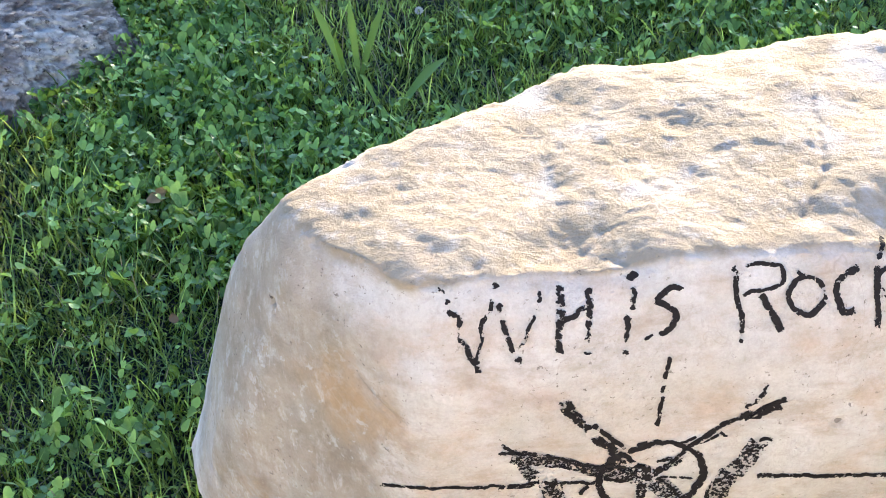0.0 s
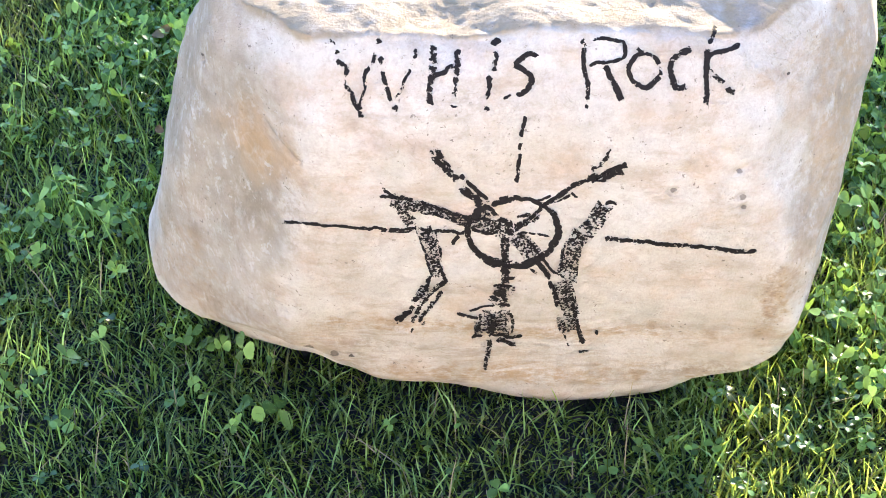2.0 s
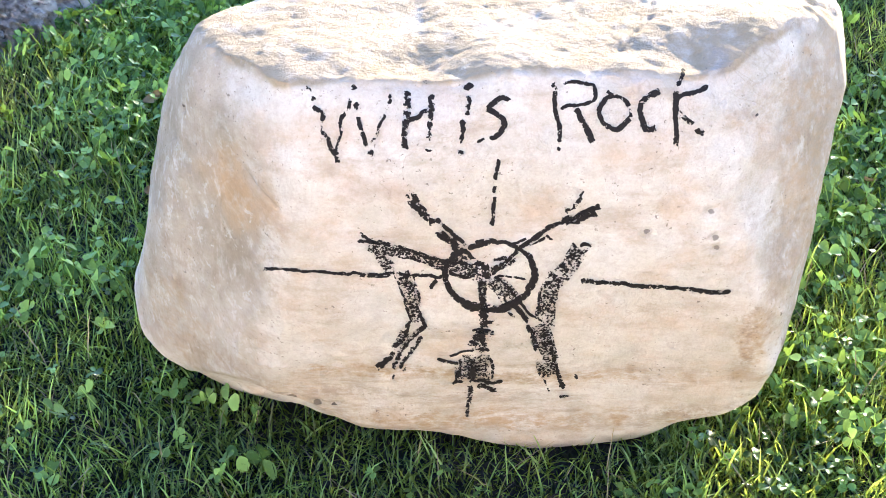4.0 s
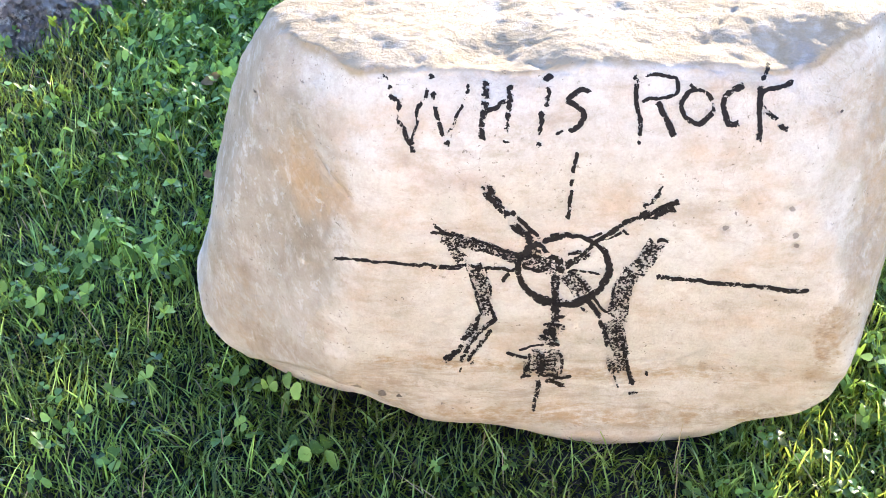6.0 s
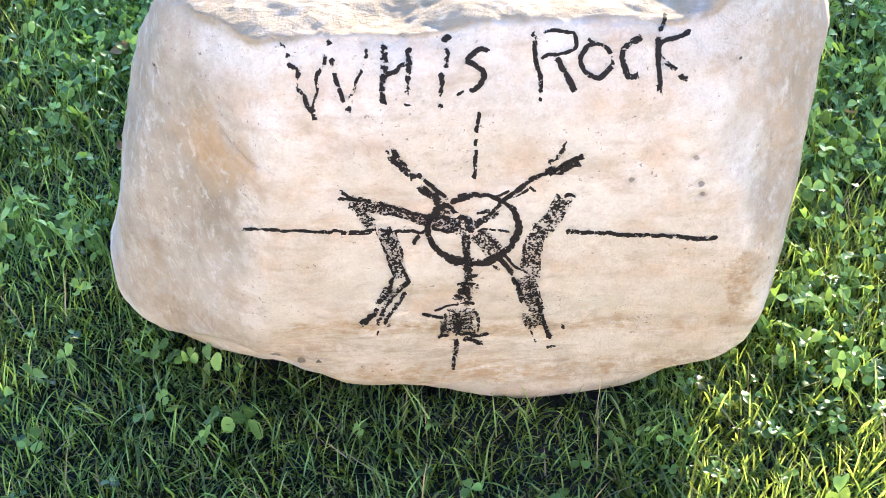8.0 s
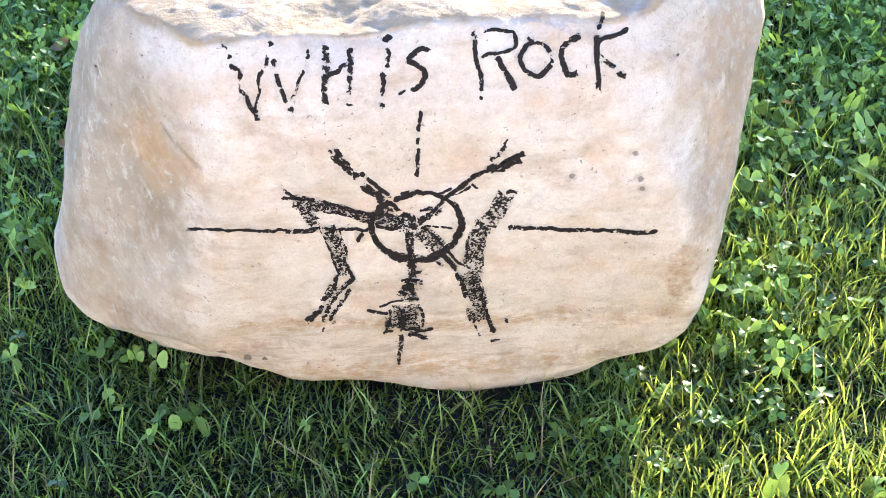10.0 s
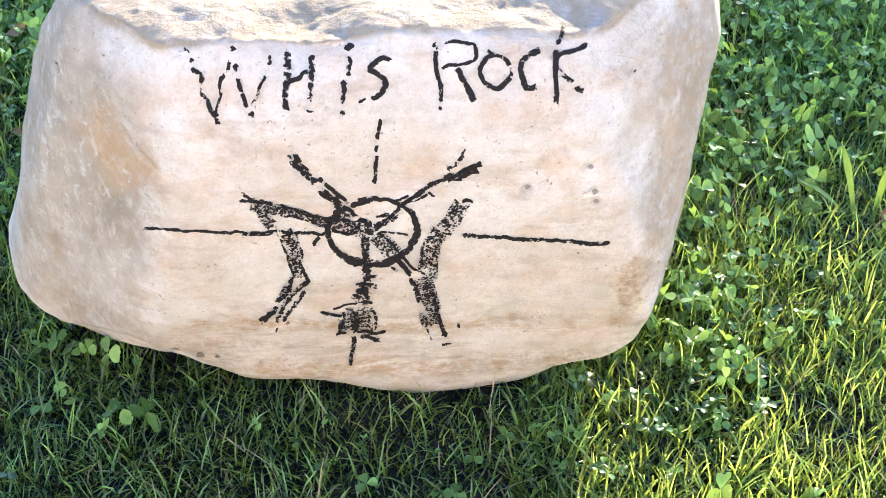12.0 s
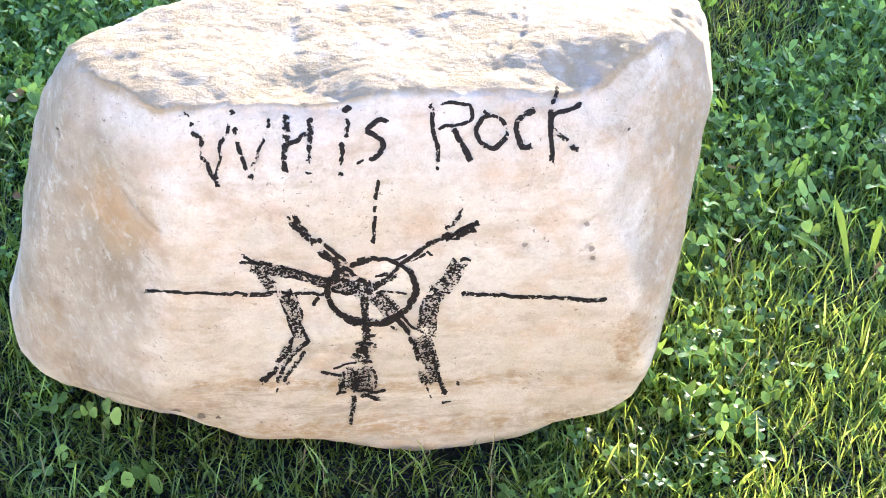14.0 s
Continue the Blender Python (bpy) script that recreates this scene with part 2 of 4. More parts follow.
def paint_material():
    """Dry black paint: it breaks up over the grain, more so where the brush ran dry."""
    k = Nodes("black_paint")
    edge, dry = k.add("Attribute"), k.add("Attribute")
    edge.attribute_name, dry.attribute_name = "edge", "dry"
    wide = k.math("GREATER_THAN", dry.outputs["Fac"], 0.5)
    speck = k.math("ADD", k.math("MULTIPLY", k.noise(390, 3, 0.6), 0.75), k.math("MULTIPLY", k.noise(140, 2, 0.5), 0.25))
    grain = k.math("ADD", k.math("MULTIPLY", k.noise(175, 3, 0.6), 0.68), k.math("MULTIPLY", k.noise(520, 2, 0.5), 0.32))
    rim = k.math("POWER", edge.outputs["Fac"], 3.0)
    gaps = k.math("MULTIPLY", k.math("SUBTRACT", k.noise(105, 2, 0.5), 0.44), k.math("MULTIPLY", k.math("MINIMUM", dry.outputs["Fac"], k.math("SUBTRACT", 0.62, dry.outputs["Fac"])), 0.75))
    level = k.math("ADD", k.math("MULTIPLY_ADD", dry.outputs["Fac"], 0.26, 0.343), k.math("ADD", k.math("MULTIPLY", rim, k.math("MULTIPLY_ADD", wide, -0.17, 0.21)), gaps))
    level = k.math("MULTIPLY_ADD", wide, -0.010, level)
    grain = k.math("ADD", k.math("MULTIPLY", grain, k.math("SUBTRACT", 1.0, wide)), k.math("MULTIPLY", speck, wide))
    cover = k.span(k.math("SUBTRACT", grain, level), -0.012, 0.018)
    k.put(k.bsdf, "Base Color", k.mix(k.noise(300, 3), (0.008, 0.007, 0.007), (0.026, 0.021, 0.021)))
    k.put(k.bsdf, "Roughness", 0.75)
    k.put(k.bsdf, "Specular IOR Level", 0.1)
    clear = k.add("BsdfTransparent")
    both = k.add("MixShader", **{"0": cover, "1": clear.outputs[0], "2": k.bsdf.outputs[0]})
    k.put(k.out, "Surface", both.outputs[0])
    return k.mat


def bark_material():
    k = Nodes("bark")
    k.put(k.bsdf, "Base Color", k.mix(k.noise(14, 6, 0.7, stretch=(3, 3, 0.5)), (0.05, 0.035, 0.025), (0.19, 0.14, 0.10)))
    k.put(k.bsdf, "Roughness", 0.9)
    k.put(k.bsdf, "Normal", k.bump(k.noise(20, 6, 0.7, stretch=(3, 3, 0.5)), 0.8, 0.03))
    return k.mat


GREY_STONE, SOIL, PAINT, BARK = grey_stone(), soil_material(), paint_material(), bark_material()
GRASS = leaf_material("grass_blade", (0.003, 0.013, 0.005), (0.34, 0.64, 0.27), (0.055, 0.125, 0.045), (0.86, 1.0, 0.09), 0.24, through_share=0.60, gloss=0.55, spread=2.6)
STRAW = leaf_material("straw", (0.22, 0.17, 0.09), (0.42, 0.35, 0.21), (0.36, 0.30, 0.16), (0.5, 0.4, 0.2), 0.7, through_share=0.25)
# near-black blade colour: shade of the gaps put into the colour
GAP_DARK = leaf_material("thatch", (0.004, 0.007, 0.003), (0.018, 0.020, 0.009), (0.010, 0.012, 0.005), (0.05, 0.05, 0.02), 0.8, through_share=0.1, gloss=0.1)
CLOVER = leaf_material("clover_leaf", (0.020, 0.066, 0.013), (0.46, 0.70, 0.18), (0.10, 0.19, 0.045), (0.45, 0.62, 0.04), 0.34, through_share=0.36, gloss=0.3, spread=1.5)
CLOVER_ONE = leaf_material("clover_leaflet", (0.010, 0.036, 0.008), (0.32, 0.56, 0.14), (0.055, 0.13, 0.03), (0.45, 0.62, 0.04), 0.34, "object", through_share=0.36, gloss=0.45, spread=1.8)
BROAD = leaf_material("broad_blade", (0.095, 0.190, 0.035), (0.16, 0.28, 0.055), (0.15, 0.26, 0.05), (0.45, 0.55, 0.05), 0.45, "object")
DEAD_LEAF = leaf_material("dead_leaf", (0.16, 0.085, 0.04), (0.38, 0.27, 0.14), (0.30, 0.20, 0.10), (0.4, 0.25, 0.1), 0.7, "object", 0.25)
PETAL = leaf_material("petal", (0.60, 0.58, 0.52), (0.75, 0.74, 0.70), (0.7, 0.68, 0.6), (0.8, 0.8, 0.7), 0.6, "object", 0.35)
FOLIAGE = leaf_material("foliage", (0.03, 0.07, 0.02), (0.07, 0.13, 0.03), (0.06, 0.11, 0.03), (0.3, 0.4, 0.05), 0.5)


# ---- building helpers ----
def mesh_of(name, verts, faces, material, smooth=True, **points):
    """A mesh from arrays: faces is a list of index arrays, each of one corner count."""
    me = bpy.data.meshes.new(name)
    verts = np.asarray(verts, np.float32)
    faces = [np.asarray(f, np.int32) for f in faces if len(f)]
    loops = np.concatenate([f.ravel() for f in faces])
    counts = np.concatenate([np.full(len(f), f.shape[1], np.int32) for f in faces])
    me.vertices.add(len(verts))
    me.vertices.foreach_set("co", verts.ravel())
    me.loops.add(len(loops))
    me.loops.foreach_set("vertex_index", loops)
    me.polygons.add(len(counts))
    me.polygons.foreach_set("loop_start", np.concatenate([[0], np.cumsum(counts)[:-1]]).astype(np.int32))
    me.polygons.foreach_set("use_smooth", np.full(len(counts), smooth))
    for key, values in points.items():
        me.attributes.new(key, "FLOAT", "POINT").data.foreach_set("value", np.asarray(values, np.float32).ravel())
    me.update(calc_edges=True)
    me.validate()
    me.materials.append(material)
    return me


def under(child, parent, label=""):
    child.parent = parent
    return tagged(child, label) if label else child


def hash01(i, j, k, seed):
    n = (i * 374761393 + j * 668265263 + k * 2147483647 + seed * 1274126177) & 0xFFFFFFFF
    n = ((n ^ (n >> 13)) * 1274126177) & 0xFFFFFFFF
    n = ((n ^ (n >> 16)) * 2246822519) & 0xFFFFFFFF
    return ((n ^ (n >> 15)) & 0xFFFFFF) / float(0xFFFFFF)


def value_noise(p, scale, seed):
    """Smooth noise in -1..1 at the rows of p."""
    q = np.asarray(p, float) * scale + 100.0
    i = np.floor(q).astype(np.int64)
    f = q - i
    f = f * f * f * (f * (f * 6 - 15) + 10)
    total = 0.0
    for a in (0, 1):
        for b in (0, 1):
            for c in (0, 1):
                w = (f[:, 0] if a else 1 - f[:, 0]) * (f[:, 1] if b else 1 - f[:, 1]) * (f[:, 2] if c else 1 - f[:, 2])
                total = total + w * hash01(i[:, 0] + a, i[:, 1] + b, i[:, 2] + c, seed)
    return total * 2 - 1


def fractal(p, scale, octaves, seed, gain=0.5):
    return sum(gain ** o * value_noise(p, scale * 2.03 ** o, seed + o) for o in range(octaves))


def ball(level):
    """A unit sphere of small triangles, as arrays."""
    g = (1 + 5 ** 0.5) / 2
    v = np.array([(-1, g, 0), (1, g, 0), (-1, -g, 0), (1, -g, 0), (0, -1, g), (0, 1, g), (0, -1, -g), (0, 1, -g), (g, 0, -1), (g, 0, 1), (-g, 0, -1), (-g, 0, 1)], float)
    f = np.array([(0, 11, 5), (0, 5, 1), (0, 1, 7), (0, 7, 10), (0, 10, 11), (1, 5, 9), (5, 11, 4), (11, 10, 2), (10, 7, 6), (7, 1, 8),
                  (3, 9, 4), (3, 4, 2), (3, 2, 6), (3, 6, 8), (3, 8, 9), (4, 9, 5), (2, 4, 11), (6, 2, 10), (8, 6, 7), (9, 8, 1)])
    v /= np.linalg.norm(v, axis=1)[:, None]
    for _ in range(level):
        e = np.sort(np.concatenate([f[:, [0, 1]], f[:, [1, 2]], f[:, [2, 0]]]), axis=1)
        u, back = np.unique(e, axis=0, return_inverse=True)
        back = back.ravel()
        m = v[u[:, 0]] + v[u[:, 1]]
        m /= np.linalg.norm(m, axis=1)[:, None]
        a, b, c = np.split(back + len(v), 3)
        v = np.concatenate([v, m])
        f = np.concatenate([np.c_[f[:, 0], a, c], np.c_[f[:, 1], b, a], np.c_[f[:, 2], c, b], np.c_[a, b, c]])
    return v, f


# ---- ground ----
def lay_ground():
    rings = np.concatenate([np.linspace(0, 3, 61), np.geomspace(3.2, 2500, 40)])
    angles = np.linspace(0, 2 * math.pi, 97)[:-1]
    v = np.array([(r * math.cos(a), r * math.sin(a) + 0.4, 0.0) for r in rings[1:] for a in angles] + [(0, 0.4, 0)])
    fade = np.clip(1.5 - np.hypot(v[:, 0], v[:, 1]) / 20, 0, 1)
    v[:, 2] = 0.006 * fractal(v * (1, 1, 0), 5, 3, 11) * fade
    n, quads = len(angles), []
    for r in range(len(rings) - 2):
        for a in range(n):
            b = (a + 1) % n
            quads.append((r * n + a, (r + 1) * n + a, (r + 1) * n + b, r * n + b))
    tris = [(len(v) - 1, a, (a + 1) % n) for a in range(n)]
    tagged(new("ground", mesh_of("ground", v, [quads, tris], SOIL)), "dark soil under a lawn of grass and clover", "ground", kind="structure")


lay_ground()

# ---- the painted boulder ----
# facets of the boulder: outward normal and distance from its middle
MIDDLE = np.array((-0.03, 0.22, 0.28))
FACETS = np.array([
    (0.054, -0.996, -0.072, 0.2313),
    (0.029, -0.958, -0.286, 0.2164),
    (0.076, -0.810, 0.582, 0.3395),
    (0.004, -0.060, 0.998, 0.2575),
    (-0.651, -0.759, -0.002, 0.3102),
    (-0.921, -0.292, 0.257, 0.3680),
    (-0.426, -0.582, -0.693, 0.3448),
    (0.750, -0.643, 0.155, 0.3466),
    (0.978, 0.003, -0.210, 0.3297),
    (0.514, -0.167, -0.841, 0.3307),
    (-0.216, 0.228, -0.949, 0.3125),
    (-0.415, 0.640, 0.647, 0.2270),
    (-0.058, 0.656, 0.753, 0.2491),
    (-0.592, 0.266, 0.761, 0.3331),
    (0.625, 0.020, 0.780, 0.3885),
    (-0.944, 0.078, 0.319, 0.3770),
    (0.806, 0.580, 0.118, 0.3917),
    (-0.563, -0.568, 0.600, 0.3850),
    (-0.108, -0.453, -0.885, 0.2899),
])
PAINTER = Vector((-0.03, -1.06, 1.19))
# the worn shoulder where the top rolls over to the front, and the front leaning back below it
FACETS = np.concatenate([FACETS, [(0.03, -0.16, 0.987, 0.277), (0.054, -0.95, 0.308, 0.282)]])
SHARP = 45.0


def inside_boulder(p, facets=FACETS):
    """Under 1 inside the boulder, 1 on its skin."""
    d = np.maximum((np.asarray(p, float) - MIDDLE) @ (facets[:, :3] / facets[:, 3:]).T, 1e-6)
    return (d ** SHARP).sum(axis=1) ** (1 / SHARP)


# hollows: place, radius, depth, how dark it is coloured
HOLLOWS = (
    ((0.132, -0.009, 0.361), 0.0042, 0.0035, 0.6), ((0.138, -0.010, 0.381), 0.006, 0.002, 0.0), ((0.201, -0.002, 0.336), 0.0042, 0.0035, 0.6),
    ((0.199, -0.003, 0.349), 0.0045, 0.003, 0.6), ((0.193, -0.006, 0.378), 0.005, 0.003, 0.6), ((0.203, -0.004, 0.381), 0.004, 0.002, 0.0),
    ((0.235, 0.034, 0.463), 0.0028, 0.003, 1.0), ((-0.251, 0.040, 0.107), 0.0085, 0.010, 0.75), ((-0.222, 0.043, 0.099), 0.008, 0.007, 0.8), ((-0.203, 0.045, 0.096), 0.005, 0.006, 0.9),
    ((-0.342, 0.108, 0.432), 0.0038, 0.004, 0.9), ((0.112, 0.046, 0.531), 0.012, 0.002, 0.0), ((0.122, 0.080, 0.533), 0.010, 0.002, 0.1), ((0.185, 0.025, 0.525), 0.036, 0.008, 0.0), ((0.235, 0.05, 0.525), 0.03, 0.004, 0.0), ((-0.085, 0.02, 0.527), 0.040, 0.010, 0.0), ((-0.04, 0.0, 0.52), 0.022, 0.003, 0.0),
    ((0.130, 0.120, 0.535), 0.018, 0.0008, 0.0), ((0.139, 0.180, 0.538), 0.035, 0.001, 0.0), ((-0.053, 0.185, 0.539), 0.026, 0.0008, 0.0),
    ((-0.10, 0.229, 0.542), 0.030, 0.0008, 0.0), ((-0.28, 0.10, 0.50), 0.016, 0.0012, 0.1), ((0.03, 0.30, 0.54), 0.03, 0.001, 0.0),
    ((0.09, 0.13, 0.535), 0.012, 0.001, 0.0), ((0.02, 0.10, 0.535), 0.010, 0.001, 0.0), ((-0.12, 0.13, 0.535), 0.03, 0.0008, 0.0),
    ((-0.045, -0.018, 0.29), 0.004, 0.0015, 0.3), ((-0.19, 0.03, 0.17), 0.006, 0.002, 0.3), ((0.065, 0.03, 0.17), 0.004, 0.0015, 0.0),
)


def skin_point(place):
    """Where the line from the painter's eye through a place meets the boulder."""
    eye = np.array(PAINTER)
    way = np.array(place) - eye
    low, high = 0.7, 1.1
    steps = np.linspace(low, high, 400)
    inside = inside_boulder(eye + steps[:, None] * way) < 1
    return eye + way * (steps[np.argmax(inside)] if inside.any() else 1.0)


LIMESTONE = limestone()


def chip(v):
    """Small flat breaks along the worn ridges, and the two undercuts at the foot."""
    rng = np.random.default_rng(8)
    worn = 0.78 + 0.3 * value_noise(v, 55, 91)
    for _ in range(150):
        n = rng.normal(size=3)
        n /= np.linalg.norm(n)
        if n[2] > 0.45 or (n[1] < -0.86 and abs(n[0]) < 0.35):
            continue
        out = (v - MIDDLE) @ n
        over = np.clip(out - out.max() + rng.uniform(0.003, 0.011), 0, None)
        over = over * worn
        v = v - over[:, None] * n
    for place, size, way, depth in (((-0.285, 0.075, 0.075), (0.07, 0.09, 0.035), (0.3, 0.5, 0.8), 0.026), ((0.20, 0.06, 0.045), (0.05, 0.08, 0.022), (0.0, 0.6, 0.8), 0.008),
                                    ((-0.02, 0.03, 0.035), (0.10, 0.06, 0.016), (0.0, 0.6, 0.8), 0.008)):
        gap = (((v - place) / size) ** 2).sum(axis=1)
        v = v + (depth * np.exp(-gap * (1 + 0.35 * value_noise(v, 35, 92))))[:, None] * np.array(way)
    return v


def build_boulder():
    s, f = ball(7)
    d = s - np.array((0.0, 0.36, -0.22))
    d /= np.linalg.norm(d, axis=1)[:, None]
    reach = 1 / inside_boulder(MIDDLE + d)
    base = MIDDLE + d * reach[:, None]
    # facet normal by the gradient of the skin
    w = np.maximum((base - MIDDLE) @ (FACETS[:, :3] / FACETS[:, 3:]).T, 1e-6) ** (SHARP - 1)
    n = w @ (FACETS[:, :3] / FACETS[:, 3:])
    n /= np.linalg.norm(n, axis=1)[:, None]
    broken = np.clip((n[:, 2] - 0.64 + 0.20 * fractal(base, 20, 4, 5)) / 0.25, 0, 1)
    lump = 0.0048 * fractal(base, 9, 4, 21) + 0.0007 * fractal(base, 38, 3, 31)
    warp = base + 0.006 * np.c_[fractal(base, 45, 2, 43), fractal(base, 45, 2, 44), fractal(base, 45, 2, 45)]
    crumb = 0.0011 * (0.5 - np.abs(fractal(warp * (0.65, 1.0, 1.0), 62, 4, 41, 0.55))) + 0.0009 * fractal(base * (0.8, 1.1, 1.0), 15, 3, 52)
    lip = np.exp(-((n[:, 2] - 0.80) / 0.13) ** 2)
    ripple = 0.0030 * fractal(warp * (0.5, 1.0, 1.0), 75, 4, 57, 0.6) + 0.0017 * fractal(base, 26, 2, 58)
    skin = lump + broken * (crumb + 0.002) + lip * ripple
    # the thin crack down the weathered flank
    pit = np.zeros(len(base))
    sight = base - np.array(PAINTER)
    sight /= np.linalg.norm(sight, axis=1)[:, None]
    facing = (sight * n).sum(axis=1) < -0.05

    def on_skin(place):
        """The place on the skin behind a place near it, as the painter sees it."""
        way = np.array(place) - np.array(PAINTER)
        return base[np.argmax(np.where(facing, sight @ way, -9))]

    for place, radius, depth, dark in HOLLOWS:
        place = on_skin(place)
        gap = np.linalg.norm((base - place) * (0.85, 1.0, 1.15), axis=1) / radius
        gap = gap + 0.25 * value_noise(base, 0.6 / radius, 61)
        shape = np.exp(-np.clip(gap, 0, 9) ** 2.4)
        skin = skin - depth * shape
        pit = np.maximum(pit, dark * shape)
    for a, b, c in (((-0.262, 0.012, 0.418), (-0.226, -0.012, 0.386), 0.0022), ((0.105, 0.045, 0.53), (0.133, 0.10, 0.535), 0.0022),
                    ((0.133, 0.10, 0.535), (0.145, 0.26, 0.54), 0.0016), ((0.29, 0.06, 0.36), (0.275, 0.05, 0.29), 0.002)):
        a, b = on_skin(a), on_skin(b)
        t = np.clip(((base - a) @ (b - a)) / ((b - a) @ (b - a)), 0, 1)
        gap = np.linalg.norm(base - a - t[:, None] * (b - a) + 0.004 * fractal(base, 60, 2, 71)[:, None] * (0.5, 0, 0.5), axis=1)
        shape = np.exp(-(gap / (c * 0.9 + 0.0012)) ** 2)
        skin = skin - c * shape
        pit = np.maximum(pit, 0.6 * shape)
    v = chip(base + n * skin[:, None])
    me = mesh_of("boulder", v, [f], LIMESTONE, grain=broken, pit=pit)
    ob = tagged(new("boulder", me), "cream limestone boulder with black painted lettering and symbol", "boulder")
    from_mesh = bmesh.new()
    from_mesh.from_mesh(me)
    return ob, from_mesh


boulder, boulder_bm = build_boulder()
from mathutils.bvhtree import BVHTree
BOULDER_SKIN = BVHTree.FromBMesh(boulder_bm)
boulder_bm.free()


# the painter's view of the front: strokes lie on this plane before they are carried onto the skin
FACE = Vector((-0.03, 0.0, 0.35))
FACE_UP = (PAINTER - FACE).normalized().cross(Vector((1, 0, 0)))

# brush strokes on the front: width in mm, dryness, and the way of the brush across the painter's plane in mm (right, up)
STROKES = {}
STROKES["W"] = [
    (3.9, 0.4, [(-172, 136), (-168, 135), (-164, 132)]),
    (4.5, 0.28, [(-163, 128), (-163, 120), (-161, 115), (-156, 113), (-154, 109), (-155, 95), (-149, 86), (-146, 77), (-140, 69), (-139, 62)]),
    (3.9, 0.36, [(-140, 71), (-138, 82), (-135, 92), (-136, 101), (-133, 109), (-128, 116), (-125, 126)]),
    (4.5, 0.1, [(-125, 139), (-123, 137), (-121, 134)]),
    (6.2, 0.2, [(-122, 122), (-119, 118), (-118, 113)]),
    (4.5, 0.25, [(-117, 108), (-115, 95), (-111, 86), (-109, 78)]),
    (6.2, 0.2, [(-106, 75), (-104, 71), (-103, 68)]),
    (3.4, 0.42, [(-105, 84), (-99, 88), (-96, 99), (-91, 108), (-88, 119), (-85, 125), (-88, 131)]),
]
STROKES["H"] = [
    (6.7, 0.24, [(-67, 134), (-68, 126), (-68, 119), (-66, 113)]),
    (6.2, 0.3, [(-67, 114), (-70, 104), (-70, 95), (-70, 86), (-71, 75)]),
    (5.6, 0.22, [(-44, 130), (-44, 117), (-45, 104)]),
    (5.6, 0.38, [(-45, 104), (-45, 95), (-48, 84)]),
    (2.2, 0.3, [(-50, 77), (-47, 75), (-43, 76)]),
    (4.5, 0.08, [(-69, 103), (-59, 106), (-52, 111), (-46, 113)]),
]
STROKES["i"] = [
    (7.8, 0.05, [(-10, 141), (-7, 138), (-4, 135)]),
    (5.0, 0.28, [(-8, 130), (-6, 123), (-7, 117), (-9, 109)]),
    (5.0, 0.25, [(-10, 105), (-13, 100), (-12, 96), (-14, 90), (-14, 81)]),
    (5.6, 0.25, [(-18, 73), (-16, 73), (-12, 71)]),
]
STROKES["s"] = [
    (4.5, 0.1, [(34, 123), (30, 126), (26, 127), (20, 123), (16, 120), (11, 117)]),
    (5.0, 0.08, [(12, 117), (18, 112), (27, 107), (29, 101), (25, 93), (18, 88), (12, 89)]),
    (2.8, 0.2, [(9, 88), (5, 85), (0, 84)]),
]
STROKES["R"] = [
    (4.5, 0.25, [(78, 142), (80, 138), (84, 135)]),
    (4.5, 0.15, [(81, 134), (80, 123), (81, 111), (84, 96), (82, 84)]),
    (4.5, 0.15, [(84, 79), (82, 75)]),
    (3.4, 0.15, [(87, 141), (94, 142), (101, 143), (112, 141), (118, 139), (120, 131), (117, 124), (106, 120), (93, 119), (84, 116)]),
    (5.6, 0.05, [(100, 117), (103, 112), (106, 105), (111, 95), (116, 84)]),
]
STROKES["o"] = [
    (3.9, 0.12, [(131, 134), (136, 129), (143, 128), (148, 125), (153, 118)]),
    (3.9, 0.3, [(153, 118), (154, 112), (154, 107)]),
    (4.5, 0.08, [(154, 107), (148, 102), (139, 96), (131, 99), (125, 106), (123, 114), (126, 121), (134, 128), (140, 130)]),
]
STROKES["c"] = [
    (5.0, 0.08, [(184, 134), (179, 132), (174, 130), (168, 126), (163, 117), (165, 107), (167, 99), (172, 96), (179, 99)]),
]
STROKES["k"] = [
    (3.9, 0.2, [(205, 159), (204, 151), (202, 145), (199, 139)]),
    (5.0, 0.12, [(198, 135), (198, 124), (198, 112), (198, 99), (197, 90), (196, 81)]),
    (4.5, 0.1, [(196, 123), (201, 128), (206, 131), (214, 133), (221, 136), (230, 141)]),
    (2.8, 0.36, [(201, 116), (208, 108), (216, 103)]),
    (2.8, 0.4, [(200, 113), (207, 106), (214, 102)]),
    (5.0, 0.22, [(217, 99), (220, 96), (225, 95)]),
]
STROKES["tick"] = [
    (3.4, 0.1, [(23, 68), (21, 58), (19, 48)]),
    (3.4, 0.12, [(18, 44), (17, 36)]),
    (3.4, 0.1, [(17, 34), (15, 23), (14, 16), (12, 8)]),
]
STROKES["line"] = [
    (2.8, 0.15, [(-217, -31), (-181, -35), (-148, -37), (-114, -37), (-80, -37), (-53, -38), (-38, -39)]),
    (2.0, 0.25, [(-28, -38), (-13, -37)]),
    (2.0, 0.2, [(15, -37), (25, -38), (36, -39), (44, -40)]),
    (1.7, 0.3, [(67, -34), (76, -38), (87, -40)]),
    (3.6, 0.2, [(96, -41), (110, -41), (124, -42), (155, -44), (187, -45), (217, -48), (239, -47)]),
    (1.7, 0.3, [(-121, -39), (-103, -39), (-88, -38)]),
]
